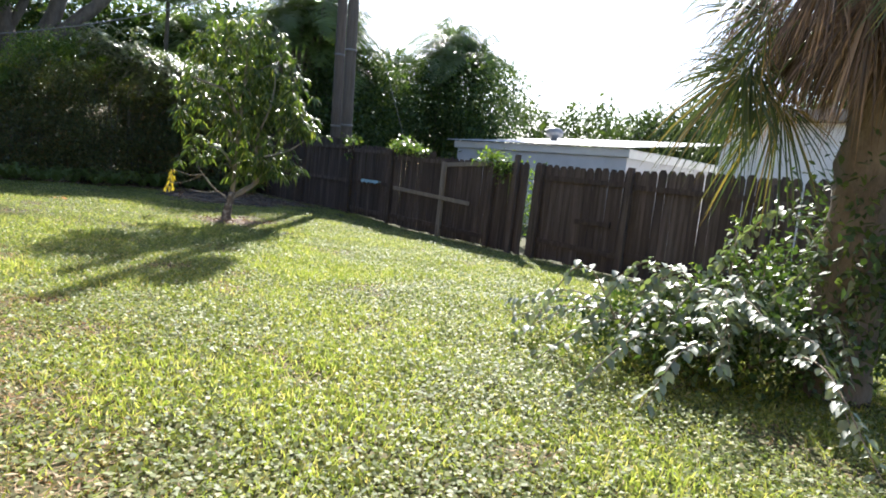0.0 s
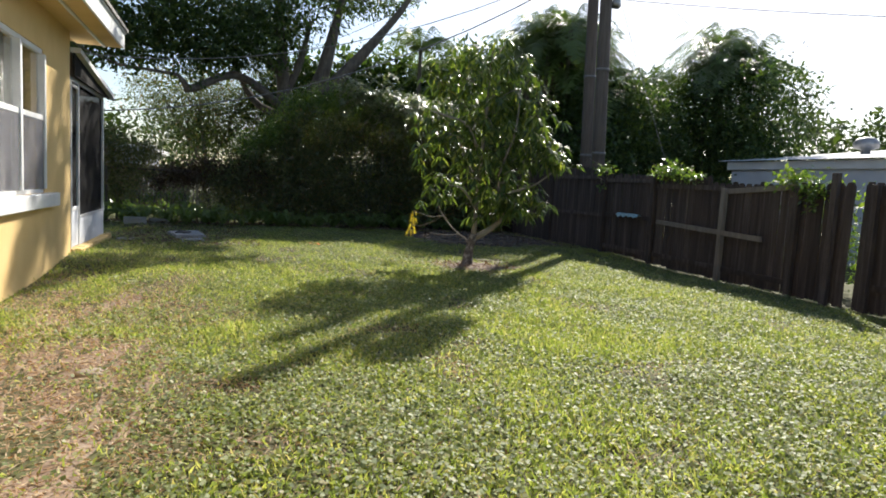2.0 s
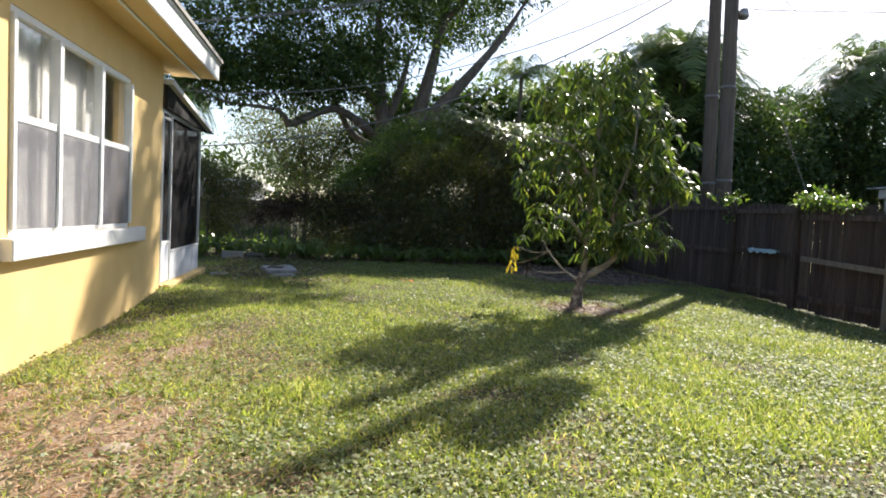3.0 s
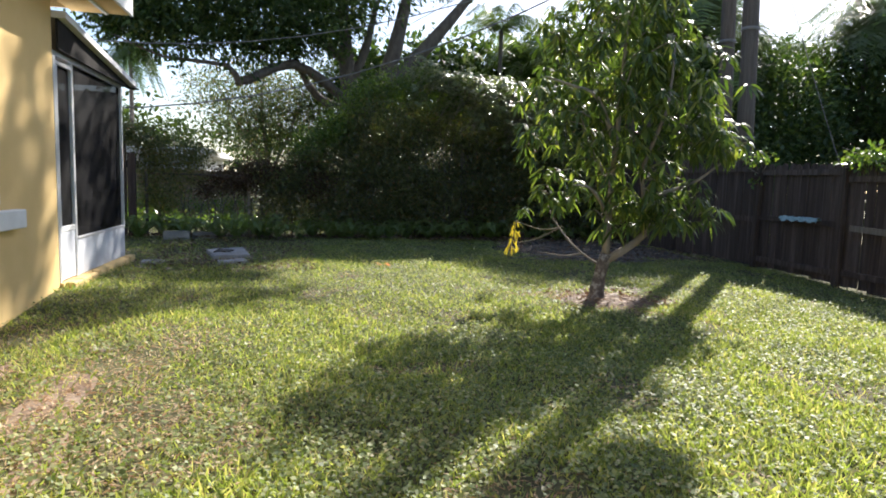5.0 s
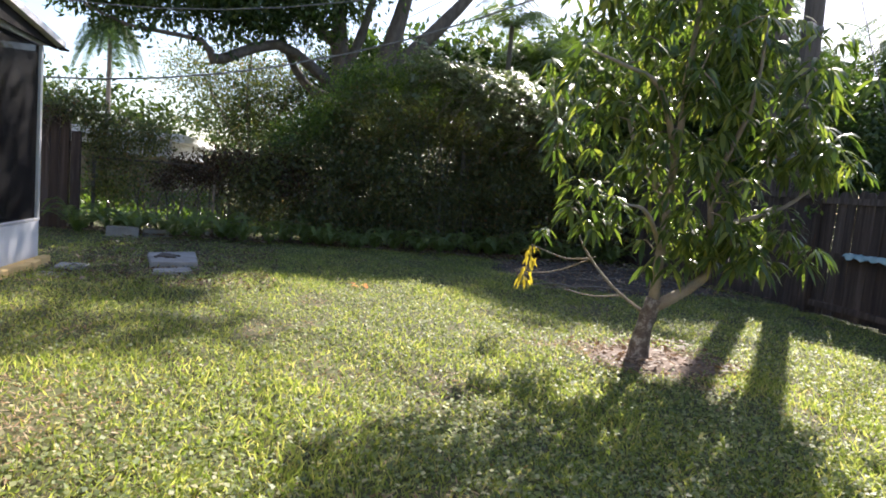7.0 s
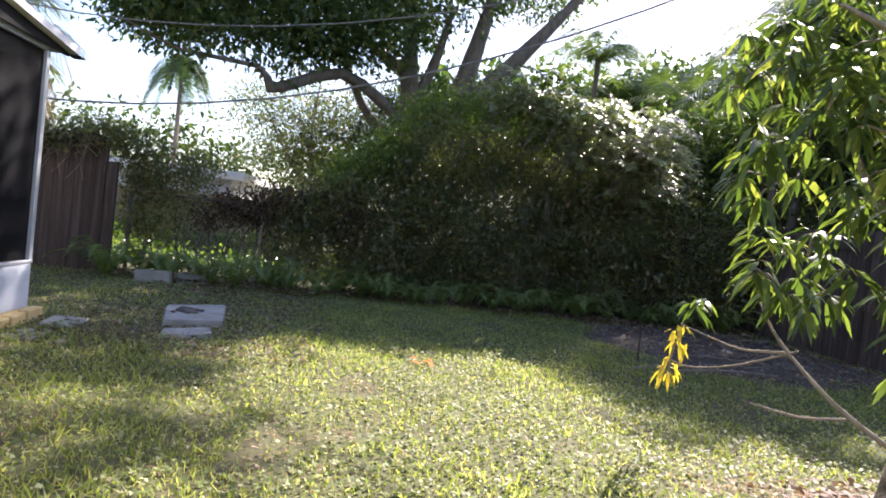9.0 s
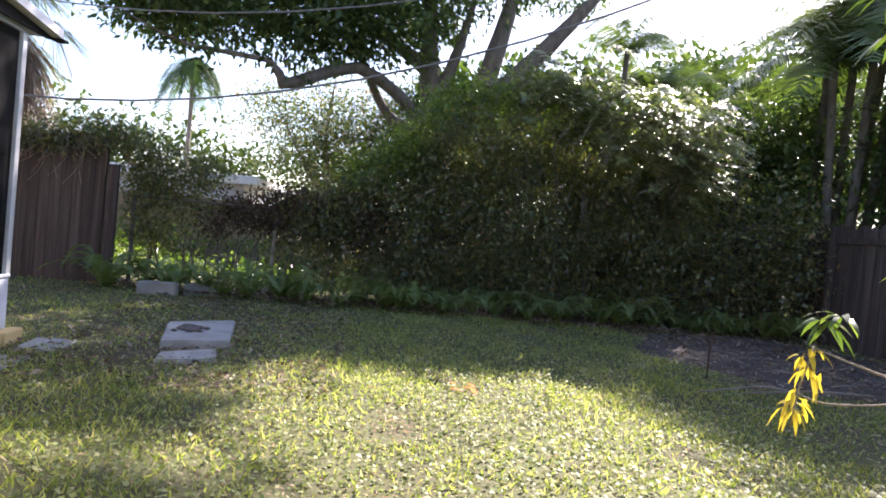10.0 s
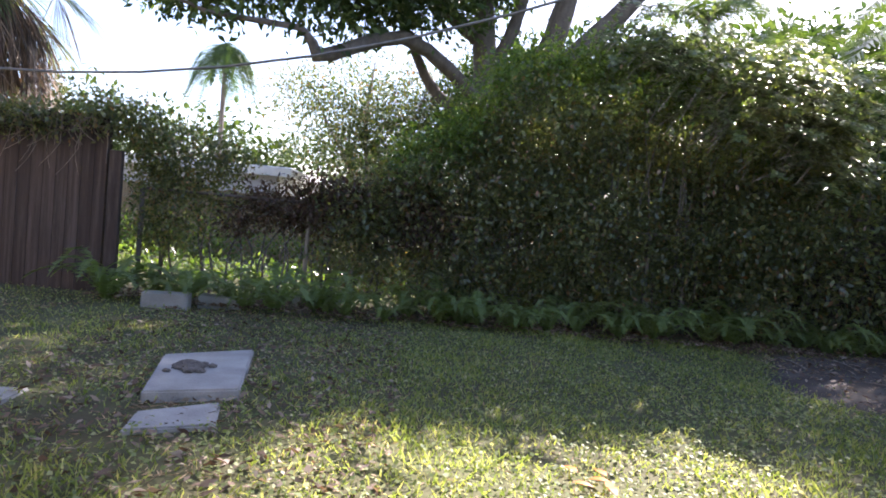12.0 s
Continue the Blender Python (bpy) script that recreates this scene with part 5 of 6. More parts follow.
def shrub():
    s = empty("arching_shrub", (4.6, 2.1, 0), label="sprawling shrub with arching stems and shiny leaves", category="shrub")
    rng = np.random.default_rng(80)
    # where each long stem starts, how high it arches, and where its tip comes down
    long_stems = [((4.9, 2.7, 0.1), 0.34, (4.45, 4.1, 0.10)), ((4.7, 2.4, 0.1), 0.36, (3.65, 3.3, 0.08)), ((4.6, 2.2, 0.1), 0.36, (2.95, 2.2, 0.06)),
                  ((4.6, 1.9, 0.1), 0.42, (3.5, 0.75, 0.05)), ((4.7, 1.9, 0.2), 0.5, (3.8, 0.95, 0.10)), ((5.6, 1.5, 0.3), 1.25, (4.55, 2.2, 0.85)), ((5.5, 1.3, 0.3), 1.0, (4.5, 1.75, 0.62)),
                  ((4.7, 2.5, 0.1), 0.62, (3.75, 2.75, 0.22)), ((4.6, 2.2, 0.1), 0.55, (3.45, 2.35, 0.16)), ((4.7, 2.1, 0.1), 0.62, (3.75, 1.7, 0.25)),
                  ((4.8, 2.5, 0.1), 0.34, (3.3, 2.75, 0.08)), ((4.7, 2.6, 0.1), 0.30, (3.9, 3.55, 0.14)), ((4.6, 2.0, 0.1), 0.36, (3.15, 1.85, 0.07)), ((4.9, 2.8, 0.1), 0.32, (4.15, 3.75, 0.2)),
                  ((5.1, 1.7, 0.2), 0.9, (4.7, 1.25, 0.55)), ((5.2, 1.6, 0.3), 1.2, (4.75, 1.6, 0.9)), ((4.9, 1.7, 0.1), 0.6, (4.3, 1.15, 0.3)), ((5.2, 1.4, 0.2), 1.1, (4.65, 1.0, 0.75)), ((5.3, 2.0, 0.2), 0.9, (4.8, 2.4, 0.65)), ((5.4, 1.5, 0.3), 1.3, (4.8, 1.35, 1.1))]
    stems = list(long_stems)
    for i in range(26):
        a = rng.uniform(2.2, 4.5)
        r = rng.uniform(0.45, 1.05)
        b = np.array([4.75, 2.25, 0.05]) + rng.normal(0, 0.22, 3) * np.array([1, 1, 0])
        t = b + np.array([math.cos(a) * r, math.sin(a) * r, rng.uniform(0.1, 0.55)])
        stems.append((tuple(b), rng.uniform(0.4, 0.75), tuple(t)))
    P, A, N = [], [], []
    for i, (b, top, t) in enumerate(stems):
        b, t = np.array(b), np.array(t)
        mid = b * 0.45 + t * 0.55
        mid[2] = max(top, t[2] + 0.05)
        pts = smooth_path([tuple(b), tuple(mid), tuple(t)], 44)
        V, F = tube_np(pts, [0.011, 0.007, 0.003], 5)
        mesh_np("stem", V, F, M_BARKPALE, s)
        tan = unit(np.gradient(pts, axis=0))
        for k in range(9, len(pts)):
            sd = unit(np.cross(tan[k], [0, 0, 1.0]))
            for q in (1, -1):
                if rng.random() < 0.35:
                    continue
                P.append(pts[k] + rng.normal(0, 0.02, 3))
                A.append(tan[k] * rng.uniform(0.1, 0.8) + sd * q * rng.uniform(0.5, 1.0) + np.array([0, 0, rng.uniform(-0.55, 0.0)]))
                N.append(np.array([0, 0, 1.0]) + rng.normal(0, 0.2, 3))
    P, A, N = np.array(P), np.array(A), np.array(N)
    L = rng.uniform(0.05, 0.095, len(P))
    V, F = ovate_np(P, A, N, L, L * 0.66)
    tagged(mesh_np("leaves", V, F, M_SHEENLEAF, s, "shiny leaves along the stems"), kind="stuff")
    # dark leaf colour inside and behind stands in for the shrub's inner shade
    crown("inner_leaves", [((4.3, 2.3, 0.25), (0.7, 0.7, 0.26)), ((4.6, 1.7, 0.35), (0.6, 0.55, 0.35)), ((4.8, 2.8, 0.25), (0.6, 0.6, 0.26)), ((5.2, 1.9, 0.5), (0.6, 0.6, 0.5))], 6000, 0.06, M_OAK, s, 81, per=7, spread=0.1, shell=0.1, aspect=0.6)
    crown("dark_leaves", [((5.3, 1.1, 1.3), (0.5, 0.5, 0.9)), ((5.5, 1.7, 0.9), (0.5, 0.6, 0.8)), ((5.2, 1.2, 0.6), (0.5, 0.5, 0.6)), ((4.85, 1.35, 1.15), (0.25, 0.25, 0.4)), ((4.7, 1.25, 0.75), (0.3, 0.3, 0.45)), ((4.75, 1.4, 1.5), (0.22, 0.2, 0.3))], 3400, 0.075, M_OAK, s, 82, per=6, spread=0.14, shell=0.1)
    # fresh upright shoots
    for x, y, z in ((4.88, 2.22, 1.1), (4.5, 2.3, 0.72), (4.95, 2.0, 0.9)):
        limb("shoot", [(x, y, 0.3), (x + 0.02, y, z * 0.7), (x, y, z)], [0.008, 0.004], M_BARKPALE, s, 5, 8)
        crown("shoot_leaves", [((x, y, z - 0.14), (0.05, 0.05, 0.2))], 56, 0.065, M_LIGHTLEAF, s, 83, per=4, spread=0.025, shell=0.0)


shrub()


def fence_vine(name, blobs, n, seed, mat, label):
    v = empty(name, blobs[0][0], label=label, category="vine")
    crown("leaves", blobs, n, 0.075, mat, v, seed, per=7, spread=0.07, shell=0.0, aspect=0.6)
    rng = np.random.default_rng(seed)
    for i in range(5):
        c = np.array(blobs[0][0])
        limb("stem", [tuple(c + np.array([0.05, 0, -0.25])), tuple(c + rng.normal(0, 0.1, 3)), tuple(c + rng.normal(0, 0.22, 3) * np.array([0.5, 1.4, 0.6]))], [0.006, 0.003], M_BARKPALE, v, 4, 6, 0, seed=i)


fence_vine("fence_vine", [((FX, 11.5, 1.78), (0.2, 0.42, 0.12)), ((FX - 0.05, 10.9, 1.68), (0.12, 0.3, 0.08))], 620, 90, M_LIGHTLEAF, "yellow-green vine clump on the fence top")
fence_vine("fence_vine", [((FX, 8.75, 1.64), (0.2, 0.42, 0.13)), ((FX - 0.08, 8.3, 1.45), (0.1, 0.2, 0.2))], 520, 91, M_LIGHTLEAF, "green vine clump over the gate's top")
fence_vine("fence_vine", [((FX - 0.1, 13.6, 1.82), (0.14, 0.25, 0.06)), ((FX - 0.14, 13.55, 1.5), (0.06, 0.08, 0.25))], 140, 92, M_LIGHTLEAF, "small vine hanging on a fence post")


# ---- beyond the fence: poles, wires, trees, houses ----
POLE_LEAN = 0.033        # both poles lean a little towards the house


def build_pole(at, r, top, label, lamp):
    p = empty("utility_pole", at, label=label, category="utility pole")
    x, y, _ = at
    V, F = tube_np([(x - POLE_LEAN * z, y, z) for z in (-0.2, 3, 6, top)], [r, r * 0.78], 18)
    mesh_np("pole", V, F, M_POLE, p, smooth=True)
    for z in (2.2, 4.1):
        V, F = tube_np([(x - POLE_LEAN * z, y, z), (x - POLE_LEAN * z, y, z + 0.06)], [r * 1.02, r * 1.02], 18)
        mesh_np("band", V, F, M_WIRE, p)
    if lamp:
        x -= POLE_LEAN * 5.65
        V, F = tube_np([(x + r, y, 5.65), (x + 0.22, y - 0.02, 5.72), (x + 0.32, y - 0.03, 5.7)], [0.02, 0.02], 8)
        mesh_np("bracket", V, F, M_LINK, p)
        V, F = tube_np([(x + 0.24, y, 5.56), (x + 0.26, y, 5.63), (x + 0.3, y, 5.72), (x + 0.34, y, 5.77)], [0.11, 0.13, 0.08, 0.04], 12)
        mesh_np("housing", V, F, M_LINK, p, "grey metal cable housing", smooth=True)
    return p


def build_transformer(p, x, y, z):
    """A round transformer can hung on the pole, with a lid, bushings and a bracket."""
    V, F = tube_np([(x, y, z), (x, y, z + 0.03), (x, y, z + 0.5), (x, y, z + 0.95), (x, y, z + 0.99)], [0.24, 0.26, 0.26, 0.26, 0.25], 20)
    can = mesh_np("transformer", V, F, M_LINK, p, "grey round transformer can", smooth=True)
    V, F = tube_np([(x, y, z + 0.99), (x, y, z + 1.03), (x, y, z + 1.08)], [0.28, 0.27, 0.1], 20)
    mesh_np("lid", V, F, M_LINK, can)
    for dx in (-0.1, 0.1):
        V, F = tube_np([(x + dx, y, z + 1.05), (x + dx, y, z + 1.12), (x + dx, y, z + 1.28)], [0.05, 0.035, 0.02], 8)
        mesh_np("bushing", V, F, M_BARK, can)
    for dz in (0.2, 0.75):
        part("bracket", box_bm(x - 0.36, x - 0.24, y - 0.03, y + 0.17, z + dz, z + dz + 0.08, 0.004), M_LINK, can)


POLE = build_pole((9.05, 14.45, 0), 0.155, 9.2, "weathered grey wooden utility pole behind the fence", True)
build_transformer(POLE, 9.20, 14.28, 7.45)
build_pole((9.3, 15.4, 0), 0.15, 9.1, "darker wooden utility pole beside another", False)


def wire(a, b, sag, r=0.012):
    a, b = np.array(a, float), np.array(b, float)
    s = np.linspace(0, 1, 24)[:, None]
    P = a + (b - a) * s + np.array([0, 0, -1.0]) * sag * 4 * s * (1 - s)
    V, F = tube_np(P, [r, r], 5)
    tagged(mesh_np("overhead_wire", V, F, M_WIRE, smooth=True), "thin overhead cable strung from the utility pole", "cable", "overhead cables")


wire((9.3, 15.4, 6.95), (-14, 20.9, 5.85), 3.85, 0.016)
wire((9.3, 15.4, 7.05), (-14, 20.9, 8.0), 3.7, 0.011)
wire((9.05, 14.45, 7.2), (-13, 23.5, 5.2), 0.5, 0.01)
wire((9.05, 14.45, 7.6), (-13, 24.0, 5.6), 0.5, 0.008)
wire((9.35, 14.45, 5.75), (30, 9.0, 7.2), 0.4, 0.012)
wire((9.3, 14.45, 5.6), (11.5, 14.2, 0.5), 0.1, 0.008)
wire((9.05, 14.45, 7.75), (40, 12.0, 7.6), 1.2, 0.01)
wire((9.05, 14.45, 8.3), (-13, 20.0, 6.9), 2.4, 0.013)
wire((9.05, 14.45, 8.1), (2.0, 40.0, 7.5), 0.6, 0.012)
wire((9.3, 15.4, 7.6), (26, 26.0, 7.5), 0.8, 0.01)


def bushy(name, at, blobs, n, size, mat, label, h=3.0, per=10, spread=0.25, seed_limb=1, shell=0.4, bark=M_BARK):
    x, y, _ = at
    return tree(name, at, [([(x, y, -0.1), (x + 0.1, y, h * 0.5), (x, y, h)], [0.16, 0.12, 0.04]), ([(x, y, h * 0.35), (x + 0.6, y + 0.2, h * 0.7), (x + 1.0, y, h)], [0.09, 0.06, 0.02]), ([(x, y, h * 0.3), (x - 0.6, y - 0.2, h * 0.65), (x - 0.9, y, h * 0.95)], [0.08, 0.05, 0.02])], [(blobs, n, size, mat, dict(per=per, spread=spread, shell=shell))], label, bark)


# dense dark trees in the far corner and behind the side fence
bushy("broadleaf_tree", (8.6, 20.6, 0), [((7.4, 21.0, 2.3), (1.5, 1.1, 1.4)), ((9.2, 20.9, 2.6), (1.5, 1.2, 1.6)), ((8.4, 21.2, 3.4), (1.4, 1.1, 0.9)), ((10.4, 21.0, 3.2), (1.3, 1.2, 1.4)), ((6.4, 21.4, 2.6), (1.1, 1.0, 1.2)), ((8.2, 20.4, 1.3), (1.8, 0.8, 1.2))], 26000, 0.15, M_OAK, "dense dark broadleaf tree in the yard's far corner", 3.4)
bushy("broadleaf_tree", (11.4, 18.4, 0), [((11.0, 18.4, 3.0), (1.1, 1.4, 1.5)), ((12.2, 17.8, 3.0), (1.3, 1.4, 1.6)), ((11.8, 19.2, 3.8), (1.2, 1.2, 0.9)), ((10.8, 17.2, 2.0), (0.9, 1.2, 1.3))], 30000, 0.14, M_OAK, "dark leafy tree behind the fence", 3.8)
bushy("broadleaf_tree", (15.8, 18.6, 0), [((15.5, 18.8, 3.4), (1.5, 1.7, 1.8)), ((15.4, 17.4, 4.0), (1.4, 1.5, 1.5)), ((15.3, 15.8, 3.7), (1.2, 1.2, 1.6)), ((15.6, 20.2, 3.9), (1.5, 1.4, 1.6)), ((15.0, 16.6, 2.0), (1.2, 1.8, 1.5)), ((14.8, 19.4, 2.2), (1.4, 2.0, 1.7))], 30000, 0.15, M_OAK, "dense dark tree beyond the fence", 5.0)
bushy("broadleaf_tree", (10.5, 28.2, 0), [((8.2, 28.4, 4.8), (2.0, 1.6, 2.1)), ((10.6, 28.2, 5.2), (2.0, 1.6, 2.2)), ((13.0, 28.0, 5.4), (2.0, 1.6, 2.3)), ((15.2, 27.6, 5.6), (1.9, 1.6, 2.3)), ((9.5, 27.8, 3.0), (2.6, 1.4, 2.4)), ((13.5, 27.4, 3.0), (2.8, 1.4, 2.6)), ((6.2, 28.6, 4.6), (1.6, 1.4, 2.0)), ((4.0, 28.6, 4.4), (1.8, 1.4, 1.8))], 36000, 0.3, M_OAK, "tall dark trees well beyond the hedge", 7.0, spread=0.35)


def feather_palm(name, at, trunks, height, n, length, seed, label, mat=M_PALM, droop=0.75, low=0.1):
    t = empty(name, at, label=label, category="palm tree")
    rng = np.random.default_rng(seed)
    for k in range(trunks):
        b = np.array(at, float) + (rng.normal(0, 0.5, 3) * np.array([1, 1, 0]) if trunks > 1 else 0)
        h = height * rng.uniform(0.8, 1.05)
        top = b + np.array([rng.normal(0, 0.25), rng.normal(0, 0.25), h])
        limb("trunk", [tuple(b - np.array([0, 0, 0.1])), tuple(b * 0.5 + top * 0.5), tuple(top)], [0.1, 0.08, 0.07] if trunks > 1 else [0.11, 0.09, 0.08], M_BARK, t, 10, 12, 0.03, seed=k)
        for i in range(n):
            a = i * 2.4 + rng.uniform(-0.2, 0.2)
            e = rng.uniform(low, 1.45)
            L = length * rng.uniform(0.8, 1.1)
            s = np.linspace(0, 1, 40)
            out = L * s * np.cos(e)
            z = L * (s * np.sin(e) - droop * s ** 2.2)
            mid = top + np.stack([np.cos(a) * out, np.sin(a) * out, z], 1)
            w = L * 0.27 * np.sin(np.pi * np.clip(s * 0.9 + 0.08, 0, 1)) ** 0.6
            V, F = frond_np(mid, (np.cos(a), np.sin(a), 0), w, 0.6, 0.7, seed * 90 + k * 20 + i)
            ob = mesh_np("frond", V, F, mat, t)
    return t


feather_palm("feather_palm", (15.9, 18.2, 0), 7, 6.1, 15, 2.2, 110, "clump of feathery palms beyond the fence")
feather_palm("feather_palm", (15.6, 21.6, 0), 4, 5.6, 12, 2.4, 111, "clump of feathery palms behind the utility poles")
feather_palm("feather_palm", (12.8, 26.6, 0), 4, 6.6, 12, 2.6, 112, "tall feathery palms beyond the far corner")
feather_palm("feather_palm", (9.0, 26.4, 0), 4, 6.4, 13, 2.4, 113, "feathery palms beyond the hedge")
feather_palm("feather_palm", (10.0, 20.1, 0), 6, 6.2, 13, 2.4, 115, "clump of tall feathery palms in the far corner")
feather_palm("feather_palm", (11.4, 19.4, 0), 6, 5.6, 13, 2.4, 116, "clump of tall feathery palms behind the side fence")
feather_palm("feather_palm", (7.4, 23.4, 0), 6, 4.1, 13, 2.1, 117, "clump of tall feathery palms behind the hedge")
feather_palm("royal_palm", (-5.9, 34.0, 0), 1, 6.6, 46, 1.4, 114, "tall far palm with a slender pale trunk", M_OAK, 1.25, -0.3)


def far_house(name, x0, x1, y0, y1, h, label, roof=M_WHITEROOF, wall=M_SHED, over=0.4, front_y=True):
    b = empty(name, ((x0 + x1) / 2, (y0 + y1) / 2, 0), label=label, category="building")
    part("wall", box_bm(x0, x1, y0, y1, -0.1, h, 0.01), wall, b)
    part("roof", box_bm(x0 - over, x1 + over, y0 - over, y1 + over, h + 0.003, h + 0.22, 0.02), roof, b, "low white roof")
    part("fascia", box_bm(x0 - over - 0.03, x1 + over + 0.03, y0 - over - 0.03, y0 - over - 0.003, h - 0.02, h + 0.2, 0.004), M_WHITE, b)
    if front_y:
        for k in range(2):
            xx = x0 + (x1 - x0) * (0.3 + 0.4 * k)
            w = part("window", box_bm(xx - 0.5, xx + 0.5, y0 - 0.02, y0 - 0.003, 0.9, 1.7), M_DARK, b)
            part("window_frame", box_bm(xx - 0.55, xx + 0.55, y0 - 0.03, y0 - 0.003, 1.7, 1.76), M_WHITE, w)
    return b


far_house("neighbour_house", -10.0, -2.2, 27.0, 34.0, 1.95, "low neighbouring house with a flat white roof edge")


def weeds(name, blobs, n, seed, label):
    w = empty(name, blobs[0][0], label=label, category="weeds")
    crown("leaves", blobs, n, 0.10, M_LIGHTLEAF, w, seed, per=6, spread=0.14, shell=0.0, hang=-0.3)


weeds("weed_patch", [((-1.8, 20.4, 0.1), (1.0, 0.6, 0.2)), ((-0.3, 20.2, 0.1), (1.1, 0.5, 0.22)), ((0.9, 20.3, 0.1), (0.9, 0.6, 0.22)), ((-3.4, 20.8, 0.2), (1.2, 0.7, 0.3))], 3600, 160, "sunlit green weeds beyond the chain link fence")


weeds("weed_patch", [((-5.2, 24.2, 0.35), (1.4, 0.5, 0.5)), ((-3.0, 24.2, 0.3), (1.4, 0.5, 0.5)), ((-0.8, 24.2, 0.3), (1.4, 0.5, 0.45)), ((1.4, 24.0, 0.3), (1.4, 0.5, 0.4))], 6500, 162, "tall green weeds before the tan fence")
weeds("weed_patch", [((9.8, 8.9, 0.7), (0.5, 0.7, 0.7)), ((10.4, 9.6, 0.9), (0.6, 0.8, 0.8))], 1400, 161, "light green weeds behind the gap in the fence")


def shed():
    s = far_house("neighbour_shed", 14.0, 20.0, 9.2, 15.6, 2.14, "pale shed with a corrugated white metal roof", M_WHITEROOF, M_SHED, 0.1, False)
    xs = np.arange(8.9, 15.9, 0.038)
    zz = 2.38 + 0.018 * np.sin(xs / 0.076 * 2 * np.pi)
    n = len(xs)
    V = np.concatenate([np.stack([np.full(n, 13.75), xs, zz], 1), np.stack([np.full(n, 20.2), xs, zz + 0.75], 1)])
    i = np.arange(n - 1)
    mesh_np("corrugated_roof", V, np.stack([i, i + 1, n + i + 1, n + i], 1), M_WHITEROOF, s, smooth=True)
    V, F = tube_np([(16.5, 13.7, z) for z in (2.55, 2.8, 2.86, 3.0, 3.1, 3.14)], [0.1, 0.12, 0.3, 0.3, 0.22, 0.05], 14)
    mesh_np("roof_vent", V, F, M_LINK, s, "round grey roof ventilator", smooth=True)


shed()
far_house("white_house", 13.5, 22.0, 0.5, 6.6, 3.0, "white neighbouring house wall beyond the fence", M_SHINGLE, M_WHITE, 0.3, False)

bushy("far_tree", (30, 22, 0), [((30, 22, 3.4), (3.2, 3, 2.2)), ((33, 18, 3.2), (3, 3, 2.0)), ((27, 26, 3.6), (3, 3, 2.4))], 9000, 0.35, M_FAR, "distant trees beyond the roofs", 4.0, 8, 0.5)
bushy("far_tree", (24, 9, 0), [((24, 9.0, 2.8), (1.8, 2.2, 2.0)), ((25, 6.2, 4.0), (2.0, 2.0, 2.6)), ((27, 12.5, 2.6), (2, 2, 1.8)), ((24.5, 7.6, 3.8), (1.6, 1.4, 2.2))], 11000, 0.28, M_FAR, "leafy tree beyond the shed", 4.0, 8, 0.4)
bushy("far_tree", (24.4, 15, 0), [((24.0, 14.6, 3.2), (1.3, 1.3, 1.4)), ((24.5, 16.4, 3.0), (1.2, 1.3, 1.2)), ((25.0, 12.8, 3.6), (1.5, 1.4, 1.6))], 6000, 0.26, M_FAR, "leafy tree beyond the shed roof", 4.0, 8, 0.35)
bushy("far_tree", (-9, 40, 0), [((-9, 40, 3.0), (4, 3, 2.2)), ((-3, 41, 2.8), (4, 3, 2.0)), ((-15, 38, 3.4), (4, 3, 2.6))], 9000, 0.35, M_FAR, "distant trees beyond the neighbour's house", 4.0, 8, 0.5)

# ---- small things on the lawn ----
def build_slabs():
    def slab(name, corners, z0, z1, label):
        bm = bmesh.new()
        f = bm.faces.new([bm.verts.new((x, y, z0)) for x, y in corners])
        g = bmesh.ops.extrude_face_region(bm, geom=[f])
        bmesh.ops.translate(bm, vec=(0, 0, z1 - z0), verts=[q for q in g["geom"] if isinstance(q, bmesh.types.BMVert)])
        bmesh.ops.recalc_face_normals(bm, faces=bm.faces[:])
        bmesh.ops.bevel(bm, geom=bm.edges[:], offset=0.012, segments=2, affect='EDGES')
        return tagged(part(name, bm, M_CONCRETE), label, "slab")
    slab("concrete_slab", ((-0.33, 15.35), (-0.1, 14.42), (0.42, 14.62), (0.23, 15.72)), -0.03, 0.075, "square concrete slab lying on the grass")
    slab("concrete_slab", ((-0.02, 14.18), (0.03, 13.88), (0.45, 14.06), (0.36, 14.45)), -0.03, 0.04, "small worn concrete paver sunk in grass")
    slab("paver", ((-1.12, 14.5), (-1.08, 14.05), (-0.78, 14.1), (-0.8, 14.55)), -0.03, 0.008, "grey paver sunk beside the porch base")
    slab("paver", ((-1.1, 13.85), (-1.1, 13.4), (-0.8, 13.42), (-0.84, 13.88)), -0.03, 0.004, "grey paver sunk beside the porch base")
    rng = np.random.default_rng(120)
    d = empty("rubble_heap", (0.0, 15.0, 0.075), label="small heap of grey rubble on the slab", category="rubble")
    for i in range(22):
        bm = bmesh.new()
        bmesh.ops.create_icosphere(bm, subdivisions=1, radius=1.0)
        for v in bm.verts:
            v.co *= 0.8 + 0.4 * rng.random()
        s = rng.uniform(0.02, 0.05)
        q = rng.normal(0, 0.07, 2)
        bmesh.ops.transform(bm, verts=bm.verts[:], matrix=Matrix.Translation((0.0 + q[0], 15.0 + q[1], 0.075 + s * 0.35)) @ Matrix.Diagonal((s * 1.3, s * 1.1, s * 0.6, 1)))
        part("stone", bm, M_BARK, d)


build_slabs()


def build_blocks():
    b = box_bm(-0.24, 0.24, -0.1, 0.1, 0, 0.2, 0.012)
    o = part("concrete_block", b, M_CONCRETE)
    tagged(o, "grey concrete block lying before the ferns", "block", "blocks at the fence")
    o.matrix_basis = pose(-1.2, 17.62, -0.02, 0, 0, 6)
    copy_thing(o, pose(-0.72, 17.95, -0.06, 0, 3, 12))


build_blocks()


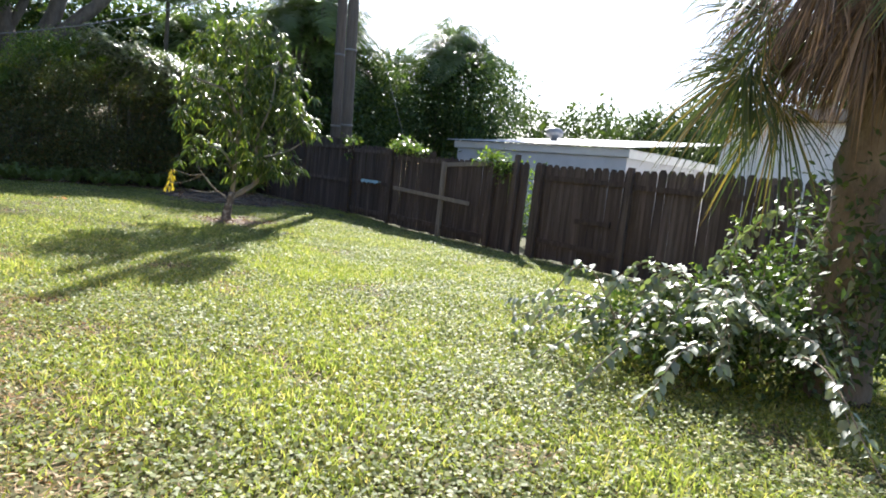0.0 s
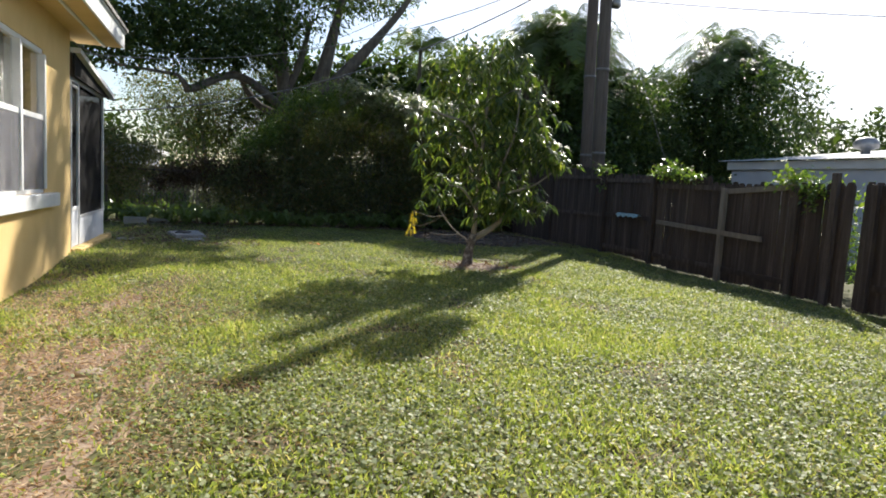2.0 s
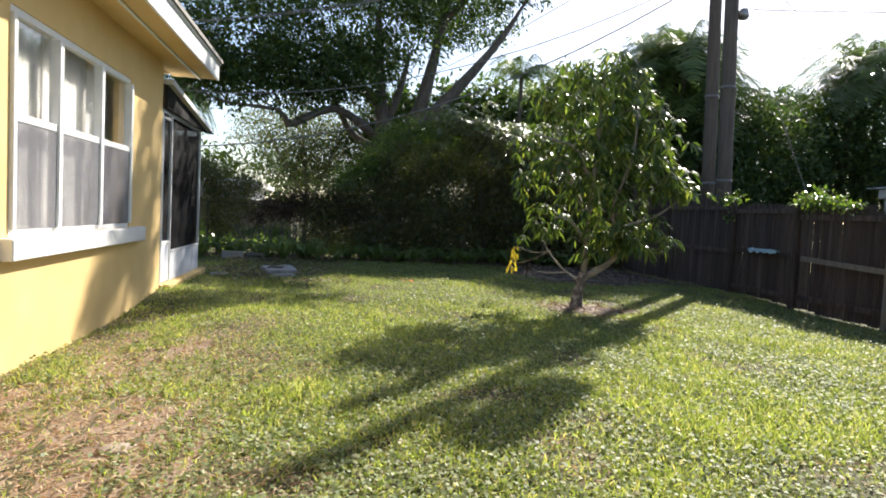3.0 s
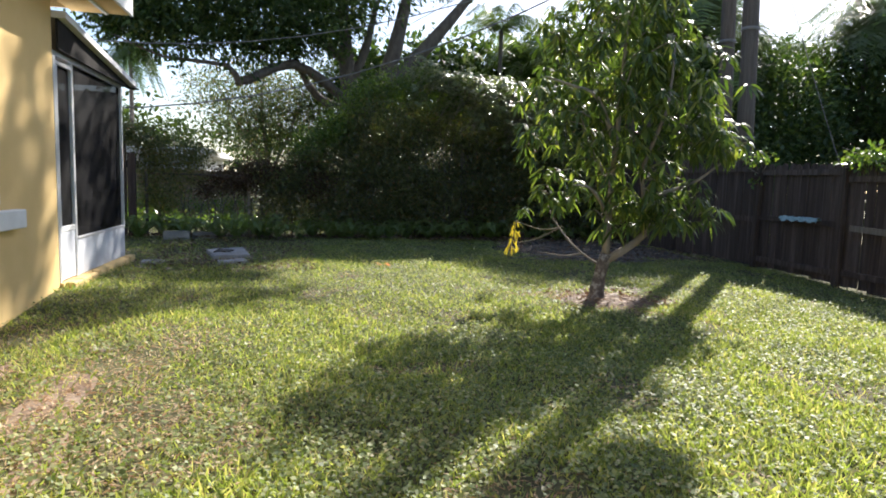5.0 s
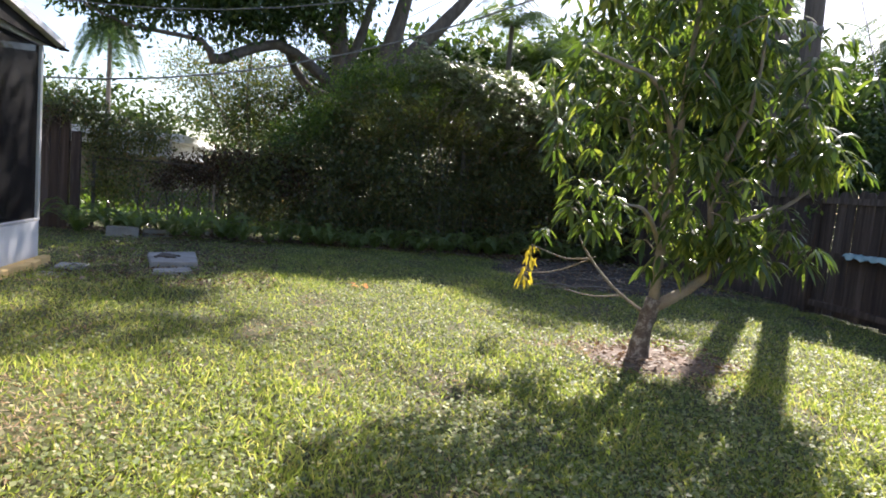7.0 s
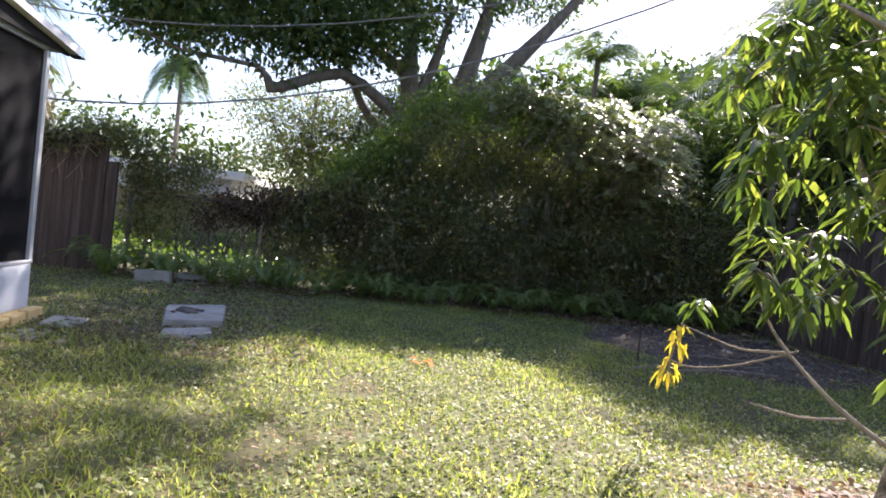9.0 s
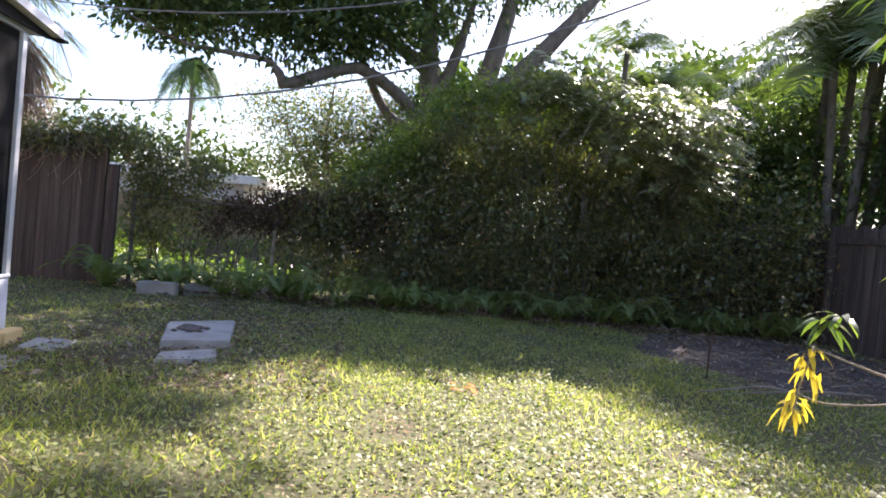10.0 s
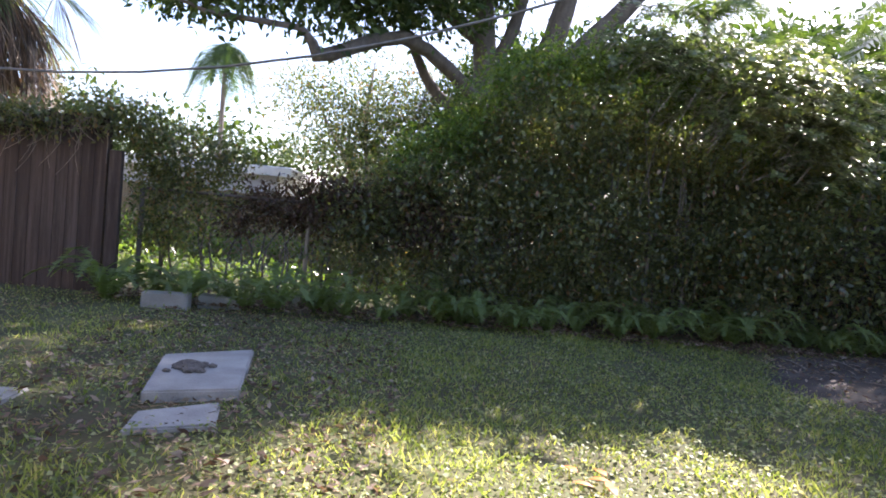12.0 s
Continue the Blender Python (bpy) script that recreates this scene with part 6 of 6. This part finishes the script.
def build_stone(x, y, s, seed, label):
    rng = random.Random(seed)
    bm = bmesh.new()
    bmesh.ops.create_icosphere(bm, subdivisions=2, radius=1.0)
    for v in bm.verts:
        v.co *= 0.82 + 0.36 * rng.random()
    bmesh.ops.transform(bm, verts=bm.verts[:], matrix=Matrix.Translation((x, y, float(ground_z(x, y)) + s * 0.02)) @ Matrix.Diagonal((s * 1.2, s, s * 0.2, 1)))
    tagged(part("stone", bm, M_STONE, smooth=True), label, "stone", "stones in the worn grass")


build_stone(0.0, 5.88, 0.09, 1, "pale flat stone half sunk in worn grass")
build_stone(-0.22, 9.38, 0.08, 2, "pale flat stone half sunk in worn grass")
build_stone(-1.0, 7.3, 0.06, 3, "small pale stone by the house wall")
build_stone(-1.05, 8.4, 0.06, 4, "small pale stone by the house wall")
build_stone(-0.98, 9.3, 0.05, 5, "small pale stone by the house wall")


def build_hook():
    pts = [(4.93, 14.75, -0.1), (4.93, 14.75, 0.2), (4.93, 14.75, 0.38), (4.90, 14.75, 0.42), (4.93, 14.75, 0.46), (4.97, 14.75, 0.43), (4.955, 14.75, 0.39)]
    V, F = tube_np(smooth_path(pts, 30), [0.008, 0.008], 7)
    tagged(mesh_np("garden_stake", V, F, M_RUST, smooth=True), "rusty metal stake with a curled top", "stake")


build_hook()


def build_litter():
    rng = np.random.default_rng(130)
    for i in range(6):
        p = np.array([[2.45 + rng.normal(0, 0.1), 13.65 + rng.normal(0, 0.07), 0.05]])
        a = rng.uniform(0, 6.28)
        V, F = long_leaves_np(p, np.array([[math.cos(a), math.sin(a), 0.3]]), np.array([[0, 0, 1.0]]), np.array([0.11]), np.array([0.045]), 0.35)
        tagged(mesh_np("fallen_leaf", V, F, M_ORANGE), "orange fallen leaf on the grass", "leaf", "fallen leaves")
    for i in range(26):
        x, y = rng.uniform(5.4, 8.2), rng.uniform(14.7, 17.6)
        a, L = rng.uniform(0, 3.14), rng.uniform(0.15, 0.6)
        z = 0.062
        pts = [(x, y, z), (x + math.cos(a) * L * 0.5 + rng.normal(0, 0.02), y + math.sin(a) * L * 0.5, z + 0.015), (x + math.cos(a) * L, y + math.sin(a) * L, z)]
        V, F = tube_np(smooth_path(pts, 8), [0.008, 0.004], 5)
        tagged(mesh_np("fallen_twig", V, F, M_BARKPALE, smooth=True), "dry pale twig lying on the dirt", "twig", "twigs on the dirt")
    # two long bare sticks by the young tree
    for pts in ([(5.5, 14.3, 0.07), (5.0, 14.0, 0.16), (4.4, 13.9, 0.1)], [(6.4, 14.4, 0.06), (5.6, 14.15, 0.12), (4.9, 14.1, 0.07)]):
        V, F = tube_np(smooth_path(pts, 12), [0.014, 0.006], 6)
        tagged(mesh_np("fallen_branch", V, F, M_BARKPALE, smooth=True), "long bare grey branch on the ground", "branch")


build_litter()


def build_cloth():
    rng = np.random.default_rng(140)
    ny, nx = 22, 6
    V = []
    for i in range(ny):
        for j in range(nx):
            V.append([FX - 0.13 + 0.02 * j, 12.26 + 0.76 * i / (ny - 1), 0.905 + 0.018 * math.sin(i * 1.3 + j) + rng.normal(0, 0.006) - 0.05 * (j == 0)])
    F = [[i * nx + j, (i + 1) * nx + j, (i + 1) * nx + j + 1, i * nx + j + 1] for i in range(ny - 1) for j in range(nx - 1)]
    tagged(mesh_np("teal_rag", np.array(V), np.array(F), M_TEAL, smooth=True), "faded teal rag lying along the fence rail", "rag")


build_cloth()
